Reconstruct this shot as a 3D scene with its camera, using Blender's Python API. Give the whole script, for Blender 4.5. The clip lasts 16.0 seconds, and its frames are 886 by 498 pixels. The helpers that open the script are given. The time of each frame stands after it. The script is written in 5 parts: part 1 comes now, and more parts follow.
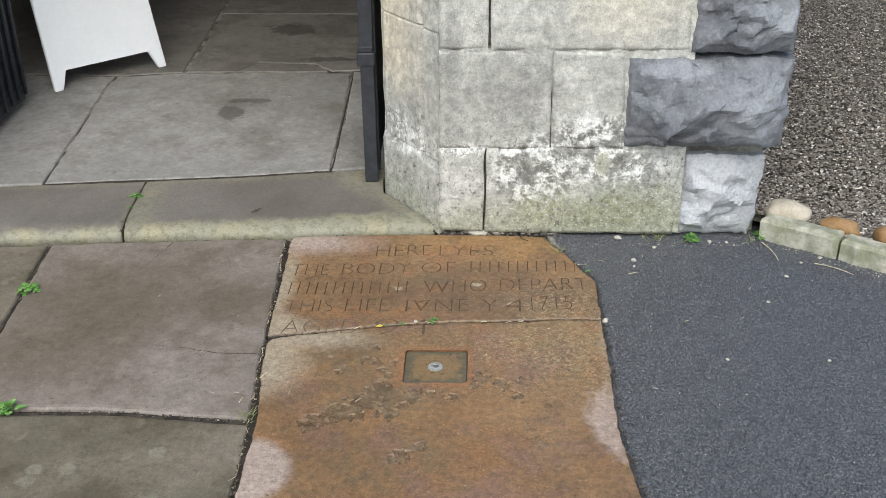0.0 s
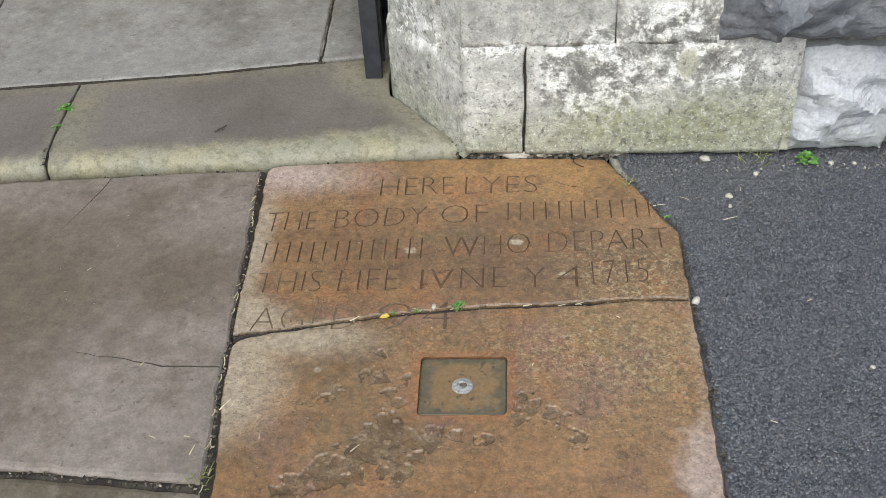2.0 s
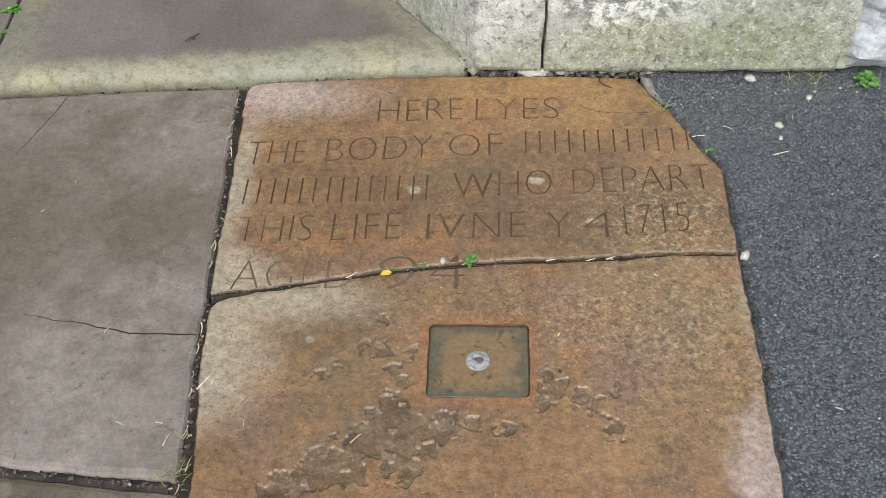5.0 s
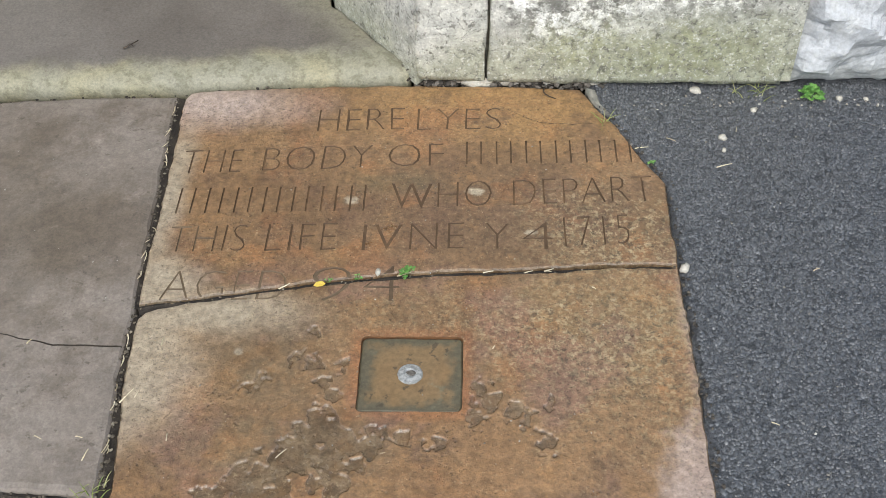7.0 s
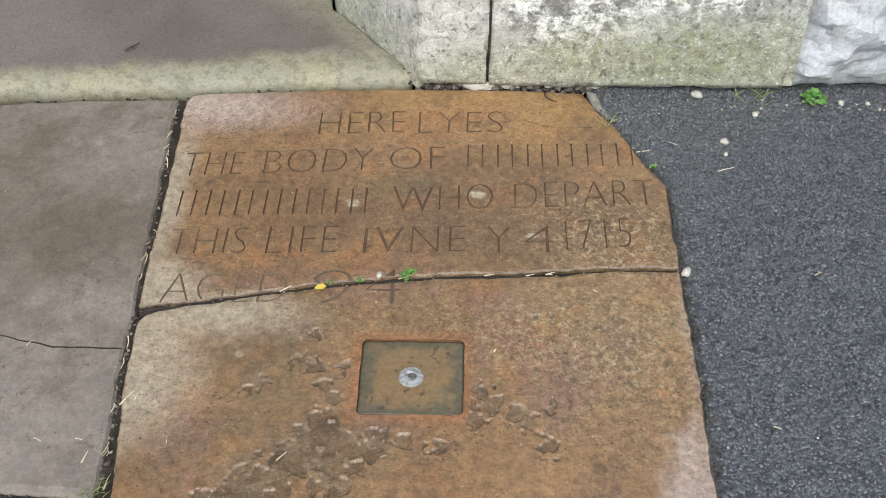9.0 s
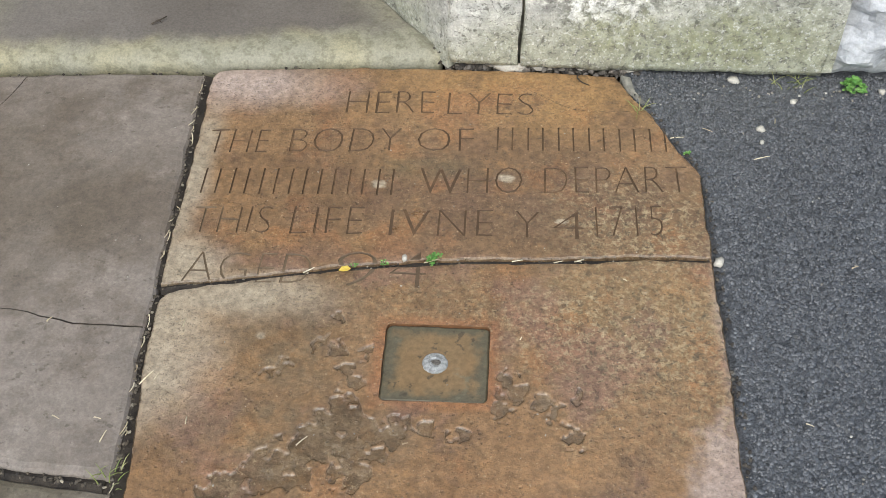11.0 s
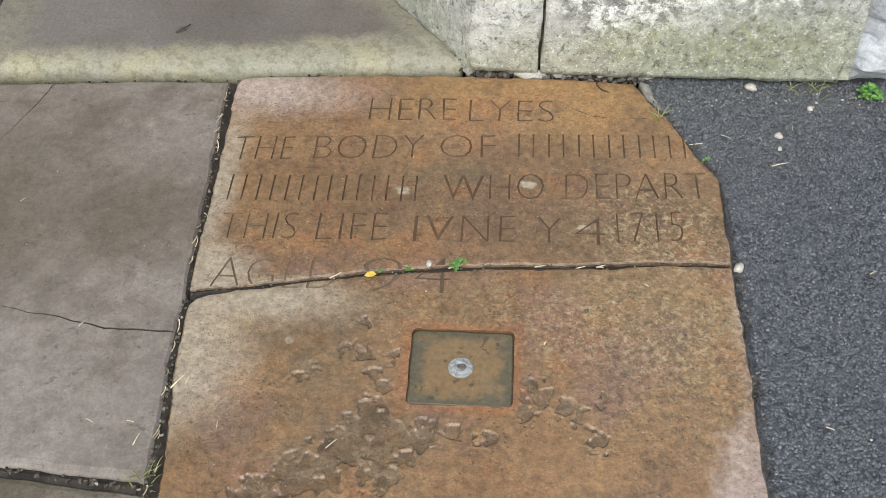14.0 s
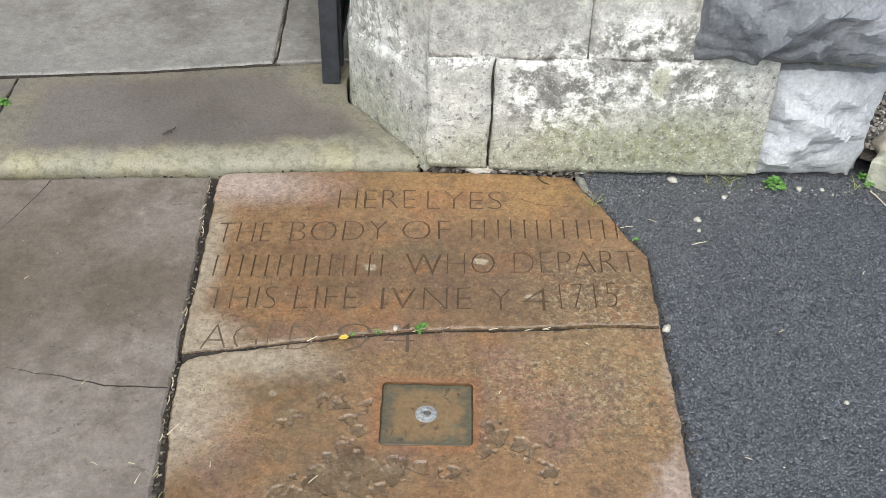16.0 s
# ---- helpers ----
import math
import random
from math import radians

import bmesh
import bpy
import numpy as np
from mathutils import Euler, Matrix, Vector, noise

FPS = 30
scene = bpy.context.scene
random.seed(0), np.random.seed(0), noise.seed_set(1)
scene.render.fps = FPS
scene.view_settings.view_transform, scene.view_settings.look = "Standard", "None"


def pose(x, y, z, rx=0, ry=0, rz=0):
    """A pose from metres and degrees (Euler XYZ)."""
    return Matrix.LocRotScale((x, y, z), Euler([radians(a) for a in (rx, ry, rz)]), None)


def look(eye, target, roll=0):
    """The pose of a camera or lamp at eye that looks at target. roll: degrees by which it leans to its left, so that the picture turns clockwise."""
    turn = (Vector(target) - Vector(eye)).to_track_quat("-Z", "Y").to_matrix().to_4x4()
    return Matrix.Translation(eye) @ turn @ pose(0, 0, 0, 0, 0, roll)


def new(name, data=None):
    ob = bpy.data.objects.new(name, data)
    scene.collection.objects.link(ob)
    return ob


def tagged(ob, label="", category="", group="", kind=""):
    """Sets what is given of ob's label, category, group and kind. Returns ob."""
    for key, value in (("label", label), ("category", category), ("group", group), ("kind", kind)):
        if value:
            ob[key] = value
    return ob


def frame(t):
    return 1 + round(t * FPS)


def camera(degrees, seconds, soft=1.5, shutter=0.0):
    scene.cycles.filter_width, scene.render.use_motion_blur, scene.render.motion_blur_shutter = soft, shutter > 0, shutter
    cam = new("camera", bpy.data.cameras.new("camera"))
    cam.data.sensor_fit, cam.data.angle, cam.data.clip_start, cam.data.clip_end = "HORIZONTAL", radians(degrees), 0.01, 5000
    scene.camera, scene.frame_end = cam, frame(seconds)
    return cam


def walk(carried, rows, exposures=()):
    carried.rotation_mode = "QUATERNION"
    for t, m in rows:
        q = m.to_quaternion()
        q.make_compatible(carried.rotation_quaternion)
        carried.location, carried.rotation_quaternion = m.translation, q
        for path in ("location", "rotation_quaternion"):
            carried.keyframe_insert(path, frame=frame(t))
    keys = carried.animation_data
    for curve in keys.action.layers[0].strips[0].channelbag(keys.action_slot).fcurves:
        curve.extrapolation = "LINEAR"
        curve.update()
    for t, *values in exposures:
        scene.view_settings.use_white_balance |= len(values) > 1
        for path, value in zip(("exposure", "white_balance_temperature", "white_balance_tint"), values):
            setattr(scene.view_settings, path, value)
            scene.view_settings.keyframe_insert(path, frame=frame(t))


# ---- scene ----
cam = camera(43.0, 16.0, soft=0.8)
PATH = [
    (0, (0.599, -2.971, 1.575), (0.522, -1.213, 0.624), -0.7),
    (0.5, (0.565, -2.699, 1.547), (0.509, -0.998, 0.498), -2.5),
    (1, (0.493, -2.47, 1.497), (0.482, -0.82, 0.367), -3.6),
    (1.5, (0.511, -2.261, 1.487), (0.461, -0.666, 0.281), -2.3),
    (2, (0.576, -2.053, 1.457), (0.443, -0.514, 0.187), -3.5),
    (2.5, (0.533, -1.968, 1.457), (0.38, -0.488, 0.121), -4.1),
    (3, (0.456, -1.889, 1.453), (0.39, -0.415, 0.102), -3.5),
    (3.5, (0.455, -1.803, 1.431), (0.399, -0.357, 0.05), -1.0),
    (4, (0.48, -1.738, 1.419), (0.367, -0.339, -0.005), -3.2),
    (4.5, (0.481, -1.726, 1.42), (0.351, -0.35, -0.026), -4.0),
    (5, (0.508, -1.728, 1.377), (0.408, -0.36, -0.079), -2.8),
    (5.2, (0.505, -1.718, 1.358), (0.442, -0.357, -0.106), -1.7),
    (7.3, (0.575, -1.709, 1.341), (0.522, -0.314, -0.09), -0.9),
    (7.5, (0.567, -1.711, 1.342), (0.517, -0.315, -0.089), -0.7),
    (8, (0.565, -1.714, 1.345), (0.515, -0.317, -0.086), -0.8),
    (8.5, (0.562, -1.716, 1.342), (0.515, -0.315, -0.084), -0.7),
    (9, (0.567, -1.71, 1.335), (0.513, -0.31, -0.092), -0.9),
    (11.5, (0.554, -1.661, 1.307), (0.447, -0.296, -0.151), -1.2),
    (12, (0.546, -1.642, 1.301), (0.433, -0.285, -0.163), -2.1),
    (12.5, (0.55, -1.642, 1.301), (0.436, -0.292, -0.171), -2.6),
    (13, (0.542, -1.647, 1.306), (0.434, -0.297, -0.165), -1.9),
    (13.5, (0.531, -1.662, 1.313), (0.423, -0.309, -0.155), -1.0),
    (14, (0.53, -1.696, 1.342), (0.427, -0.324, -0.109), -1.1),
    (14.5, (0.514, -1.762, 1.363), (0.438, -0.343, -0.044), -1.2),
    (15, (0.496, -1.834, 1.379), (0.461, -0.376, 0.01), -0.0),
    (15.5, (0.517, -1.878, 1.411), (0.502, -0.378, 0.088), -0.4),
    (16, (0.498, -1.959, 1.425), (0.498, -0.416, 0.153), 1.3),
]
walk(cam, [(t, look(eye, target, roll)) for t, eye, target, roll in PATH], [(0, 0.2, 6380, 5), (5, 0.27, 6380, 5), (9, 0.3, 6380, 5), (13, 0.28, 6380, 5), (16, 0.36, 6380, 5)])

# ---- world and light: an overcast day ----
world = bpy.data.worlds.new("overcast_sky")
scene.world = world
world.use_nodes = True
wn = world.node_tree
sky = wn.nodes.new("ShaderNodeTexSky")
sky.sky_type, sky.sun_disc = "NISHITA", False
sky.sun_elevation, sky.sun_rotation = radians(50), radians(182)
sky.air_density, sky.dust_density, sky.ozone_density = 1.0, 2.5, 1.0
wn.links.new(sky.outputs["Color"], wn.nodes["Background"].inputs["Color"])
wn.nodes["Background"].inputs["Strength"].default_value = 0.165
sun_data = bpy.data.lights.new("sun", "SUN")
sun_data.energy, sun_data.angle, sun_data.color = 2.05, radians(55), (1.0, 0.97, 0.93)
sun = new("sun", sun_data)
sun.matrix_world = look((-0.15, -3.45, 4.1), (0, 0, 0))


# ---- material helpers ----
class Mat:
    """A node material with short helpers; coordinates are metres of the place."""

    def __init__(self, name):
        self.m = bpy.data.materials.new(name)
        self.m.use_nodes = True
        self.nt = self.m.node_tree
        self.b = self.nt.nodes["Principled BSDF"]
        self.P = self.nt.nodes.new("ShaderNodeTexCoord").outputs["Object"]

    def put(self, socket, v):
        if isinstance(v, bpy.types.NodeSocket):
            self.nt.links.new(v, socket)
        elif isinstance(v, (tuple, list)) and len(v) == 3 and socket.type == "RGBA":
            socket.default_value = (*v, 1)
        else:
            socket.default_value = v

    def noise(self, scale, detail=4, rough=0.55, distort=0.0, vec=None):
        n = self.nt.nodes.new("ShaderNodeTexNoise")
        self.put(n.inputs["Vector"], vec or self.P)
        n.inputs["Scale"].default_value, n.inputs["Detail"].default_value = scale, detail
        n.inputs["Roughness"].default_value, n.inputs["Distortion"].default_value = rough, distort
        return n.outputs["Fac"]

    def cells(self, scale, what="Distance", feature="F1", vec=None):
        n = self.nt.nodes.new("ShaderNodeTexVoronoi")
        n.feature = feature
        self.put(n.inputs["Vector"], vec or self.P)
        n.inputs["Scale"].default_value = scale
        return n.outputs[what]

    def math(self, op, a, b=0.0, clamp=False):
        n = self.nt.nodes.new("ShaderNodeMath")
        n.operation, n.use_clamp = op, clamp
        self.put(n.inputs[0], a)
        self.put(n.inputs[1], b)
        return n.outputs[0]

    def span(self, v, lo, hi, to_lo=0.0, to_hi=1.0):
        n = self.nt.nodes.new("ShaderNodeMapRange")
        n.interpolation_type = "SMOOTHSTEP"
        self.put(n.inputs["Value"], v)
        for key, x in (("From Min", lo), ("From Max", hi), ("To Min", to_lo), ("To Max", to_hi)):
            n.inputs[key].default_value = x
        return n.outputs["Result"]

    def mix(self, f, a, b):
        n = self.nt.nodes.new("ShaderNodeMix")
        n.data_type = "RGBA"
        self.put(n.inputs["Factor"], f)
        self.put(n.inputs[6], a)
        self.put(n.inputs[7], b)
        return n.outputs[2]

    def times(self, f, a):
        n = self.nt.nodes.new("ShaderNodeMix")
        n.data_type, n.blend_type = "RGBA", "MULTIPLY"
        n.inputs["Factor"].default_value = 1.0
        self.put(n.inputs[6], a)
        comb = self.nt.nodes.new("ShaderNodeCombineColor")
        for i in range(3):
            self.put(comb.inputs[i], f)
        self.put(n.inputs[7], comb.outputs[0])
        return n.outputs[2]

    def axis(self, k):
        n = self.nt.nodes.new("ShaderNodeSeparateXYZ")
        self.put(n.inputs[0], self.P)
        return n.outputs[k]

    def blob(self, cx, cy, rx, ry, ragged=0.35, scale=14.0, soft=0.5, axes=(0, 1)):
        """A stain: 1 inside an uneven ellipse on the plan, 0 outside."""
        dx = self.math("DIVIDE", self.math("SUBTRACT", self.axis(axes[0]), cx), rx)
        dy = self.math("DIVIDE", self.math("SUBTRACT", self.axis(axes[1]), cy), ry)
        d = self.math("ADD", self.math("MULTIPLY", dx, dx), self.math("MULTIPLY", dy, dy))
        d = self.math("ADD", self.math("SQRT", d), self.math("MULTIPLY", self.math("SUBTRACT", self.noise(scale, 5, 0.6), 0.5), ragged * 3))
        return self.span(d, 1.0 - soft, 1.0 + soft * 0.4, 1.0, 0.0)

    def any(self, *masks):
        out = masks[0]
        for k in masks[1:]:
            out = self.math("MAXIMUM", out, k)
        return out

    def random(self):
        return self.nt.nodes.new("ShaderNodeObjectInfo").outputs["Random"]

    def finish(self, color, rough, *bumps, metal=0.0, spec=0.5):
        self.put(self.b.inputs["Base Color"], color)
        self.put(self.b.inputs["Roughness"], rough)
        self.put(self.b.inputs["Metallic"], metal)
        self.b.inputs["Specular IOR Level"].default_value = spec
        last = None
        for height, dist, strength in bumps:
            n = self.nt.nodes.new("ShaderNodeBump")
            self.put(n.inputs["Height"], height)
            n.inputs["Distance"].default_value, n.inputs["Strength"].default_value = dist, strength
            if last:
                self.nt.links.new(last, n.inputs["Normal"])
            last = n.outputs["Normal"]
        if last:
            self.nt.links.new(last, self.b.inputs["Normal"])
        return self.m


# ---- materials ----
def grave_stone_material():
    k = Mat("rust_stained_sandstone")
    big, fine, grit = k.noise(3.2, 4), k.noise(26, 6, 0.65), k.noise(160, 3, 0.7)
    c = k.mix(k.span(big, 0.35, 0.65), (0.19, 0.113, 0.057), (0.268, 0.164, 0.084))
    c = k.mix(k.blob(0.6, -0.03, 0.3, 0.13, 0.25, 7, 0.9), c, (0.32, 0.19, 0.08))
    c = k.mix(k.math("MULTIPLY", k.blob(0.58, -0.32, 0.44, 0.16, 0.3, 8, 0.8), 0.72), c, (0.135, 0.084, 0.05))
    c = k.mix(k.math("MULTIPLY", k.blob(0.75, -0.58, 0.2, 0.14, 0.5, 10, 0.8), 0.45), c, (0.25, 0.17, 0.085))
    c = k.mix(k.math("MULTIPLY", k.blob(0.5, -1.0, 0.45, 0.3, 0.3, 6, 0.9), 0.5), c, (0.235, 0.12, 0.05))
    blot = k.noise(11, 8, 0.72)
    c = k.mix(k.math("MULTIPLY", k.span(blot, 0.5, 0.62), 0.62), c, (0.13, 0.078, 0.045))
    c = k.mix(k.math("MULTIPLY", k.span(blot, 0.46, 0.34), 0.45), c, (0.37, 0.205, 0.088))
    c = k.mix(k.math("MULTIPLY", k.span(k.noise(6, 6, 0.65, 0.3), 0.52, 0.64), 0.4), c, (0.32, 0.138, 0.054))
    mauve = k.math("MULTIPLY", k.span(k.noise(5.5, 6, 0.66, 0.2), 0.49, 0.6), k.span(k.axis(1), -0.42, -0.5, 0.12, 0.55))
    c = k.mix(mauve, c, (0.235, 0.135, 0.1))
    rim = rect(k, 0.477, -0.6675, 0.077, 0.07)
    rim = k.math("ADD", rim, k.math("MULTIPLY", k.math("SUBTRACT", fine, 0.5), 0.25))
    c = k.mix(k.math("MULTIPLY", k.span(rim, 1.36, 1.06), 0.55), c, (0.285, 0.118, 0.05))
    pits = k.math("MULTIPLY", k.span(k.cells(95), 0.26, 0.16), k.span(k.noise(7, 3), 0.42, 0.6))
    c = k.mix(k.math("MULTIPLY", pits, 0.3), c, (0.07, 0.045, 0.03))
    c = k.mix(k.math("MULTIPLY", k.span(k.noise(140, 2, 0.5), 0.7, 0.74), 0.6), c, (0.5, 0.38, 0.24))
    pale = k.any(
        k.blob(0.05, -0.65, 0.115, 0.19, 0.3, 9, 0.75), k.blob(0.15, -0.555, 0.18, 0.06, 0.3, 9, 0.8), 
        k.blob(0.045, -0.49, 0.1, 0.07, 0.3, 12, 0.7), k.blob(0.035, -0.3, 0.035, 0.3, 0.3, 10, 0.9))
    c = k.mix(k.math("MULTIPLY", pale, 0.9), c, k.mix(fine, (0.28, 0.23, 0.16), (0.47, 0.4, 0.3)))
    # patch at x 0.965: the sky's reflection painted over a narrow pale rim
    pink_and_sky = k.any(
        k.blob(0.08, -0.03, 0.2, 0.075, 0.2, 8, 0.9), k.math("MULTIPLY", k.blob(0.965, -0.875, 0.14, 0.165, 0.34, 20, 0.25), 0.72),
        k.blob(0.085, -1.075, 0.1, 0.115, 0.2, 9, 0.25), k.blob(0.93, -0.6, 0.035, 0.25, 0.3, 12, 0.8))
    c = k.mix(k.math("MULTIPLY", pink_and_sky, 0.92), c, k.mix(fine, (0.36, 0.27, 0.225), (0.54, 0.45, 0.4)))
    speck_zone = k.any(k.blob(0.82, -0.36, 0.17, 0.16, 0.4, 9, 0.8), k.blob(0.72, -0.58, 0.22, 0.12, 0.4, 9, 0.8))
    specks = k.math("MULTIPLY", k.span(k.noise(75, 4, 0.65), 0.55, 0.63), speck_zone)
    worn = k.any(k.blob(0.8, -0.6, 0.22, 0.22, 0.45, 7, 0.9), k.blob(0.8, -0.38, 0.2, 0.12, 0.45, 9, 0.9), k.math("MULTIPLY", k.blob(0.5, -0.55, 0.35, 0.07, 0.45, 9, 0.9), 0.5))
    c = k.mix(k.math("MULTIPLY", k.math("MULTIPLY", worn, k.span(k.noise(85, 6, 0.75, 0.3), 0.5, 0.58)), 0.7), c, (0.36, 0.285, 0.165))
    c = k.mix(k.math("MULTIPLY", k.math("MULTIPLY", worn, k.span(k.noise(70, 6, 0.75, 0.6), 0.52, 0.6)), 0.8), c, (0.085, 0.066, 0.042))
    c = k.mix(k.math("MULTIPLY", specks, 0.75), c, (0.42, 0.33, 0.2))
    spots = k.any(k.blob(0.357, -0.291, 0.014, 0.012, 0.5, 90, 0.5), k.blob(0.573, -0.267, 0.017, 0.011, 0.5, 90, 0.5), k.blob(0.666, -0.366, 0.012, 0.006, 0.5, 90, 0.5),
                  k.blob(0.21, -0.63, 0.009, 0.008, 0.5, 90, 0.5))
    c = k.mix(spots, c, (0.41, 0.345, 0.25))
    green = k.math("MULTIPLY", k.blob(0.43, -0.24, 0.11, 0.035, 0.4, 16, 0.8), 0.45)
    c = k.mix(green, c, (0.12, 0.105, 0.06))
    olive = k.any(k.blob(0.3, -0.82, 0.2, 0.1, 0.5, 10, 0.8), k.blob(0.27, -0.66, 0.12, 0.08, 0.5, 10, 0.8), k.math("MULTIPLY", k.blob(0.36, -1.03, 0.26, 0.16, 0.6, 9, 0.8), 0.8))
    c = k.mix(k.math("MULTIPLY", olive, k.span(fine, 0.4, 0.6, 0.2, 0.7)), c, (0.15, 0.115, 0.07))
    # dirt and rain in the flaked hollows; the dark tone goes by depth, edges too
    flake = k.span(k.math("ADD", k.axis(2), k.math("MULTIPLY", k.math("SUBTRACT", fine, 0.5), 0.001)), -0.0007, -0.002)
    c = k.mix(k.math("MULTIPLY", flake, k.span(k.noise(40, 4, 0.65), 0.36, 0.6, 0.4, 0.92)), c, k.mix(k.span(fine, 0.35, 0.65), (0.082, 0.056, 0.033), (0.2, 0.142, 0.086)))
    mott = k.noise(60, 6, 0.7)
    c = k.times(k.math("MULTIPLY", k.span(grit, 0.25, 0.75, 0.86, 1.14), k.span(mott, 0.3, 0.7, 0.7, 1.3)), c)
    flecks = k.math("MULTIPLY", k.span(k.noise(115, 4, 0.7), 0.58, 0.64), k.span(k.noise(5, 3), 0.38, 0.6))
    c = k.mix(k.math("MULTIPLY", flecks, 0.65), c, (0.07, 0.045, 0.028))
    # coarse sand grains, pale and dark, where the skin is worn
    sand, wear = k.noise(170, 4, 0.8), k.span(k.noise(6, 5, 0.65), 0.4, 0.6, 0.25, 1.0)
    c = k.mix(k.math("MULTIPLY", k.math("MULTIPLY", k.span(sand, 0.57, 0.64), wear), 0.55), c, (0.45, 0.34, 0.2))
    c = k.mix(k.math("MULTIPLY", k.math("MULTIPLY", k.span(sand, 0.44, 0.38), wear), 0.6), c, (0.07, 0.046, 0.028))
    rough = k.math("SUBTRACT", k.span(fine, 0.3, 0.7, 0.3, 0.56), k.math("MULTIPLY", flake, 0.26))
    rough = k.math("ADD", rough, k.math("MULTIPLY", pale, 0.15), True)
    face = k.math("MULTIPLY", k.span(k.axis(1), -0.555, -0.57), k.math("MULTIPLY", k.span(k.axis(0), 0.095, 0.11), k.span(k.axis(0), 0.89, 0.875)))
    k.put(k.b.inputs["Coat Weight"], k.math("MULTIPLY", k.span(k.axis(2), -0.0002, -0.0009), k.math("MULTIPLY", face, 0.6)))
    k.b.inputs["Coat Roughness"].default_value = 0.1
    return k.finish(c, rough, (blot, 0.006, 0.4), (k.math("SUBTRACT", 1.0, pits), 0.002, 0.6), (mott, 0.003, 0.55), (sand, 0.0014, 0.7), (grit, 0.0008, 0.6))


def paving_material(name, a, b, dark, moss=0.0, stains=(), cloud=0.7, brown=(), mottle=0.28):
    k = Mat(name)
    shift = k.nt.nodes.new("ShaderNodeVectorMath")
    shift.operation = "ADD"
    k.put(shift.inputs[0], k.P)
    comb = k.nt.nodes.new("ShaderNodeCombineXYZ")
    k.put(comb.inputs[2], k.math("MULTIPLY", k.random(), 9.0))
    k.put(shift.inputs[1], comb.outputs[0])
    v = shift.outputs[0]
    big, mid, fine, grit = k.noise(2.4, 4, vec=v), k.noise(9, 5, 0.6, vec=v), k.noise(45, 5, 0.65, vec=v), k.noise(220, 2, 0.7, vec=v)
    c = k.mix(k.span(big, 0.35, 0.65), a, b)
    c = k.mix(k.math("MULTIPLY", k.span(k.noise(3.6, 7, 0.68, vec=v), 0.48, 0.62), cloud), c, dark)
    c = k.mix(k.math("MULTIPLY", k.span(mid, 0.52, 0.7), 0.4), c, dark)
    c = k.mix(k.math("MULTIPLY", k.span(fine, 0.6, 0.72), 0.35), c, tuple(min(1, 1.55 * x) for x in b))
    c = k.mix(k.math("MULTIPLY", k.span(k.noise(60, 3, 0.6, vec=v), 0.64, 0.7), 0.5), c, tuple(0.5 * x for x in dark))
    if moss:
        c = k.mix(k.math("MULTIPLY", k.span(k.noise(5, 5, 0.7, vec=v), 0.4, 0.62), moss), c, (0.088, 0.084, 0.05))
        c = k.mix(k.math("MULTIPLY", k.span(k.math("ADD", k.cells(9, vec=v), k.math("MULTIPLY", fine, 0.2)), 0.32, 0.24), 0.55), c, (0.25, 0.24, 0.18))
    c = k.mix(k.math("MULTIPLY", k.span(k.cells(80, vec=v), 0.2, 0.11), k.span(k.noise(6, 3, vec=v), 0.45, 0.65, 0.0, 0.45)), c, tuple(0.4 * q for q in dark))
    c = k.mix(k.math("MULTIPLY", k.span(k.noise(13, 7, 0.7, vec=v), 0.57, 0.68), 0.4), c, tuple(1.45 * q for q in b))
    for cx, cy, rx, ry in brown:
        c = k.mix(k.math("MULTIPLY", k.blob(cx, cy, rx, ry, 0.4, 5, 0.9), 0.75), c, k.mix(fine, (0.078, 0.062, 0.042), (0.14, 0.112, 0.08)))
    for cx, cy, rx, ry in stains:
        c = k.mix(k.math("MULTIPLY", k.blob(cx, cy, rx, ry, 0.95, 15, 0.25), 0.8), c, tuple(0.5 * q for q in dark))
    tint = k.span(k.random(), 0.0, 1.0, 0.9, 1.1)
    c = k.times(k.math("MULTIPLY", tint, k.math("MULTIPLY", k.span(grit, 0.2, 0.8, 0.86, 1.14), k.span(k.noise(40, 8, 0.78, vec=v), 0.3, 0.7, 1 - mottle, 1 + mottle))), c)
    return k.finish(c, k.span(mid, 0.3, 0.7, 0.5, 0.72), (big, 0.012, 0.5), (mid, 0.004, 0.5), (fine, 0.0015, 0.6), (grit, 0.0008, 0.6))


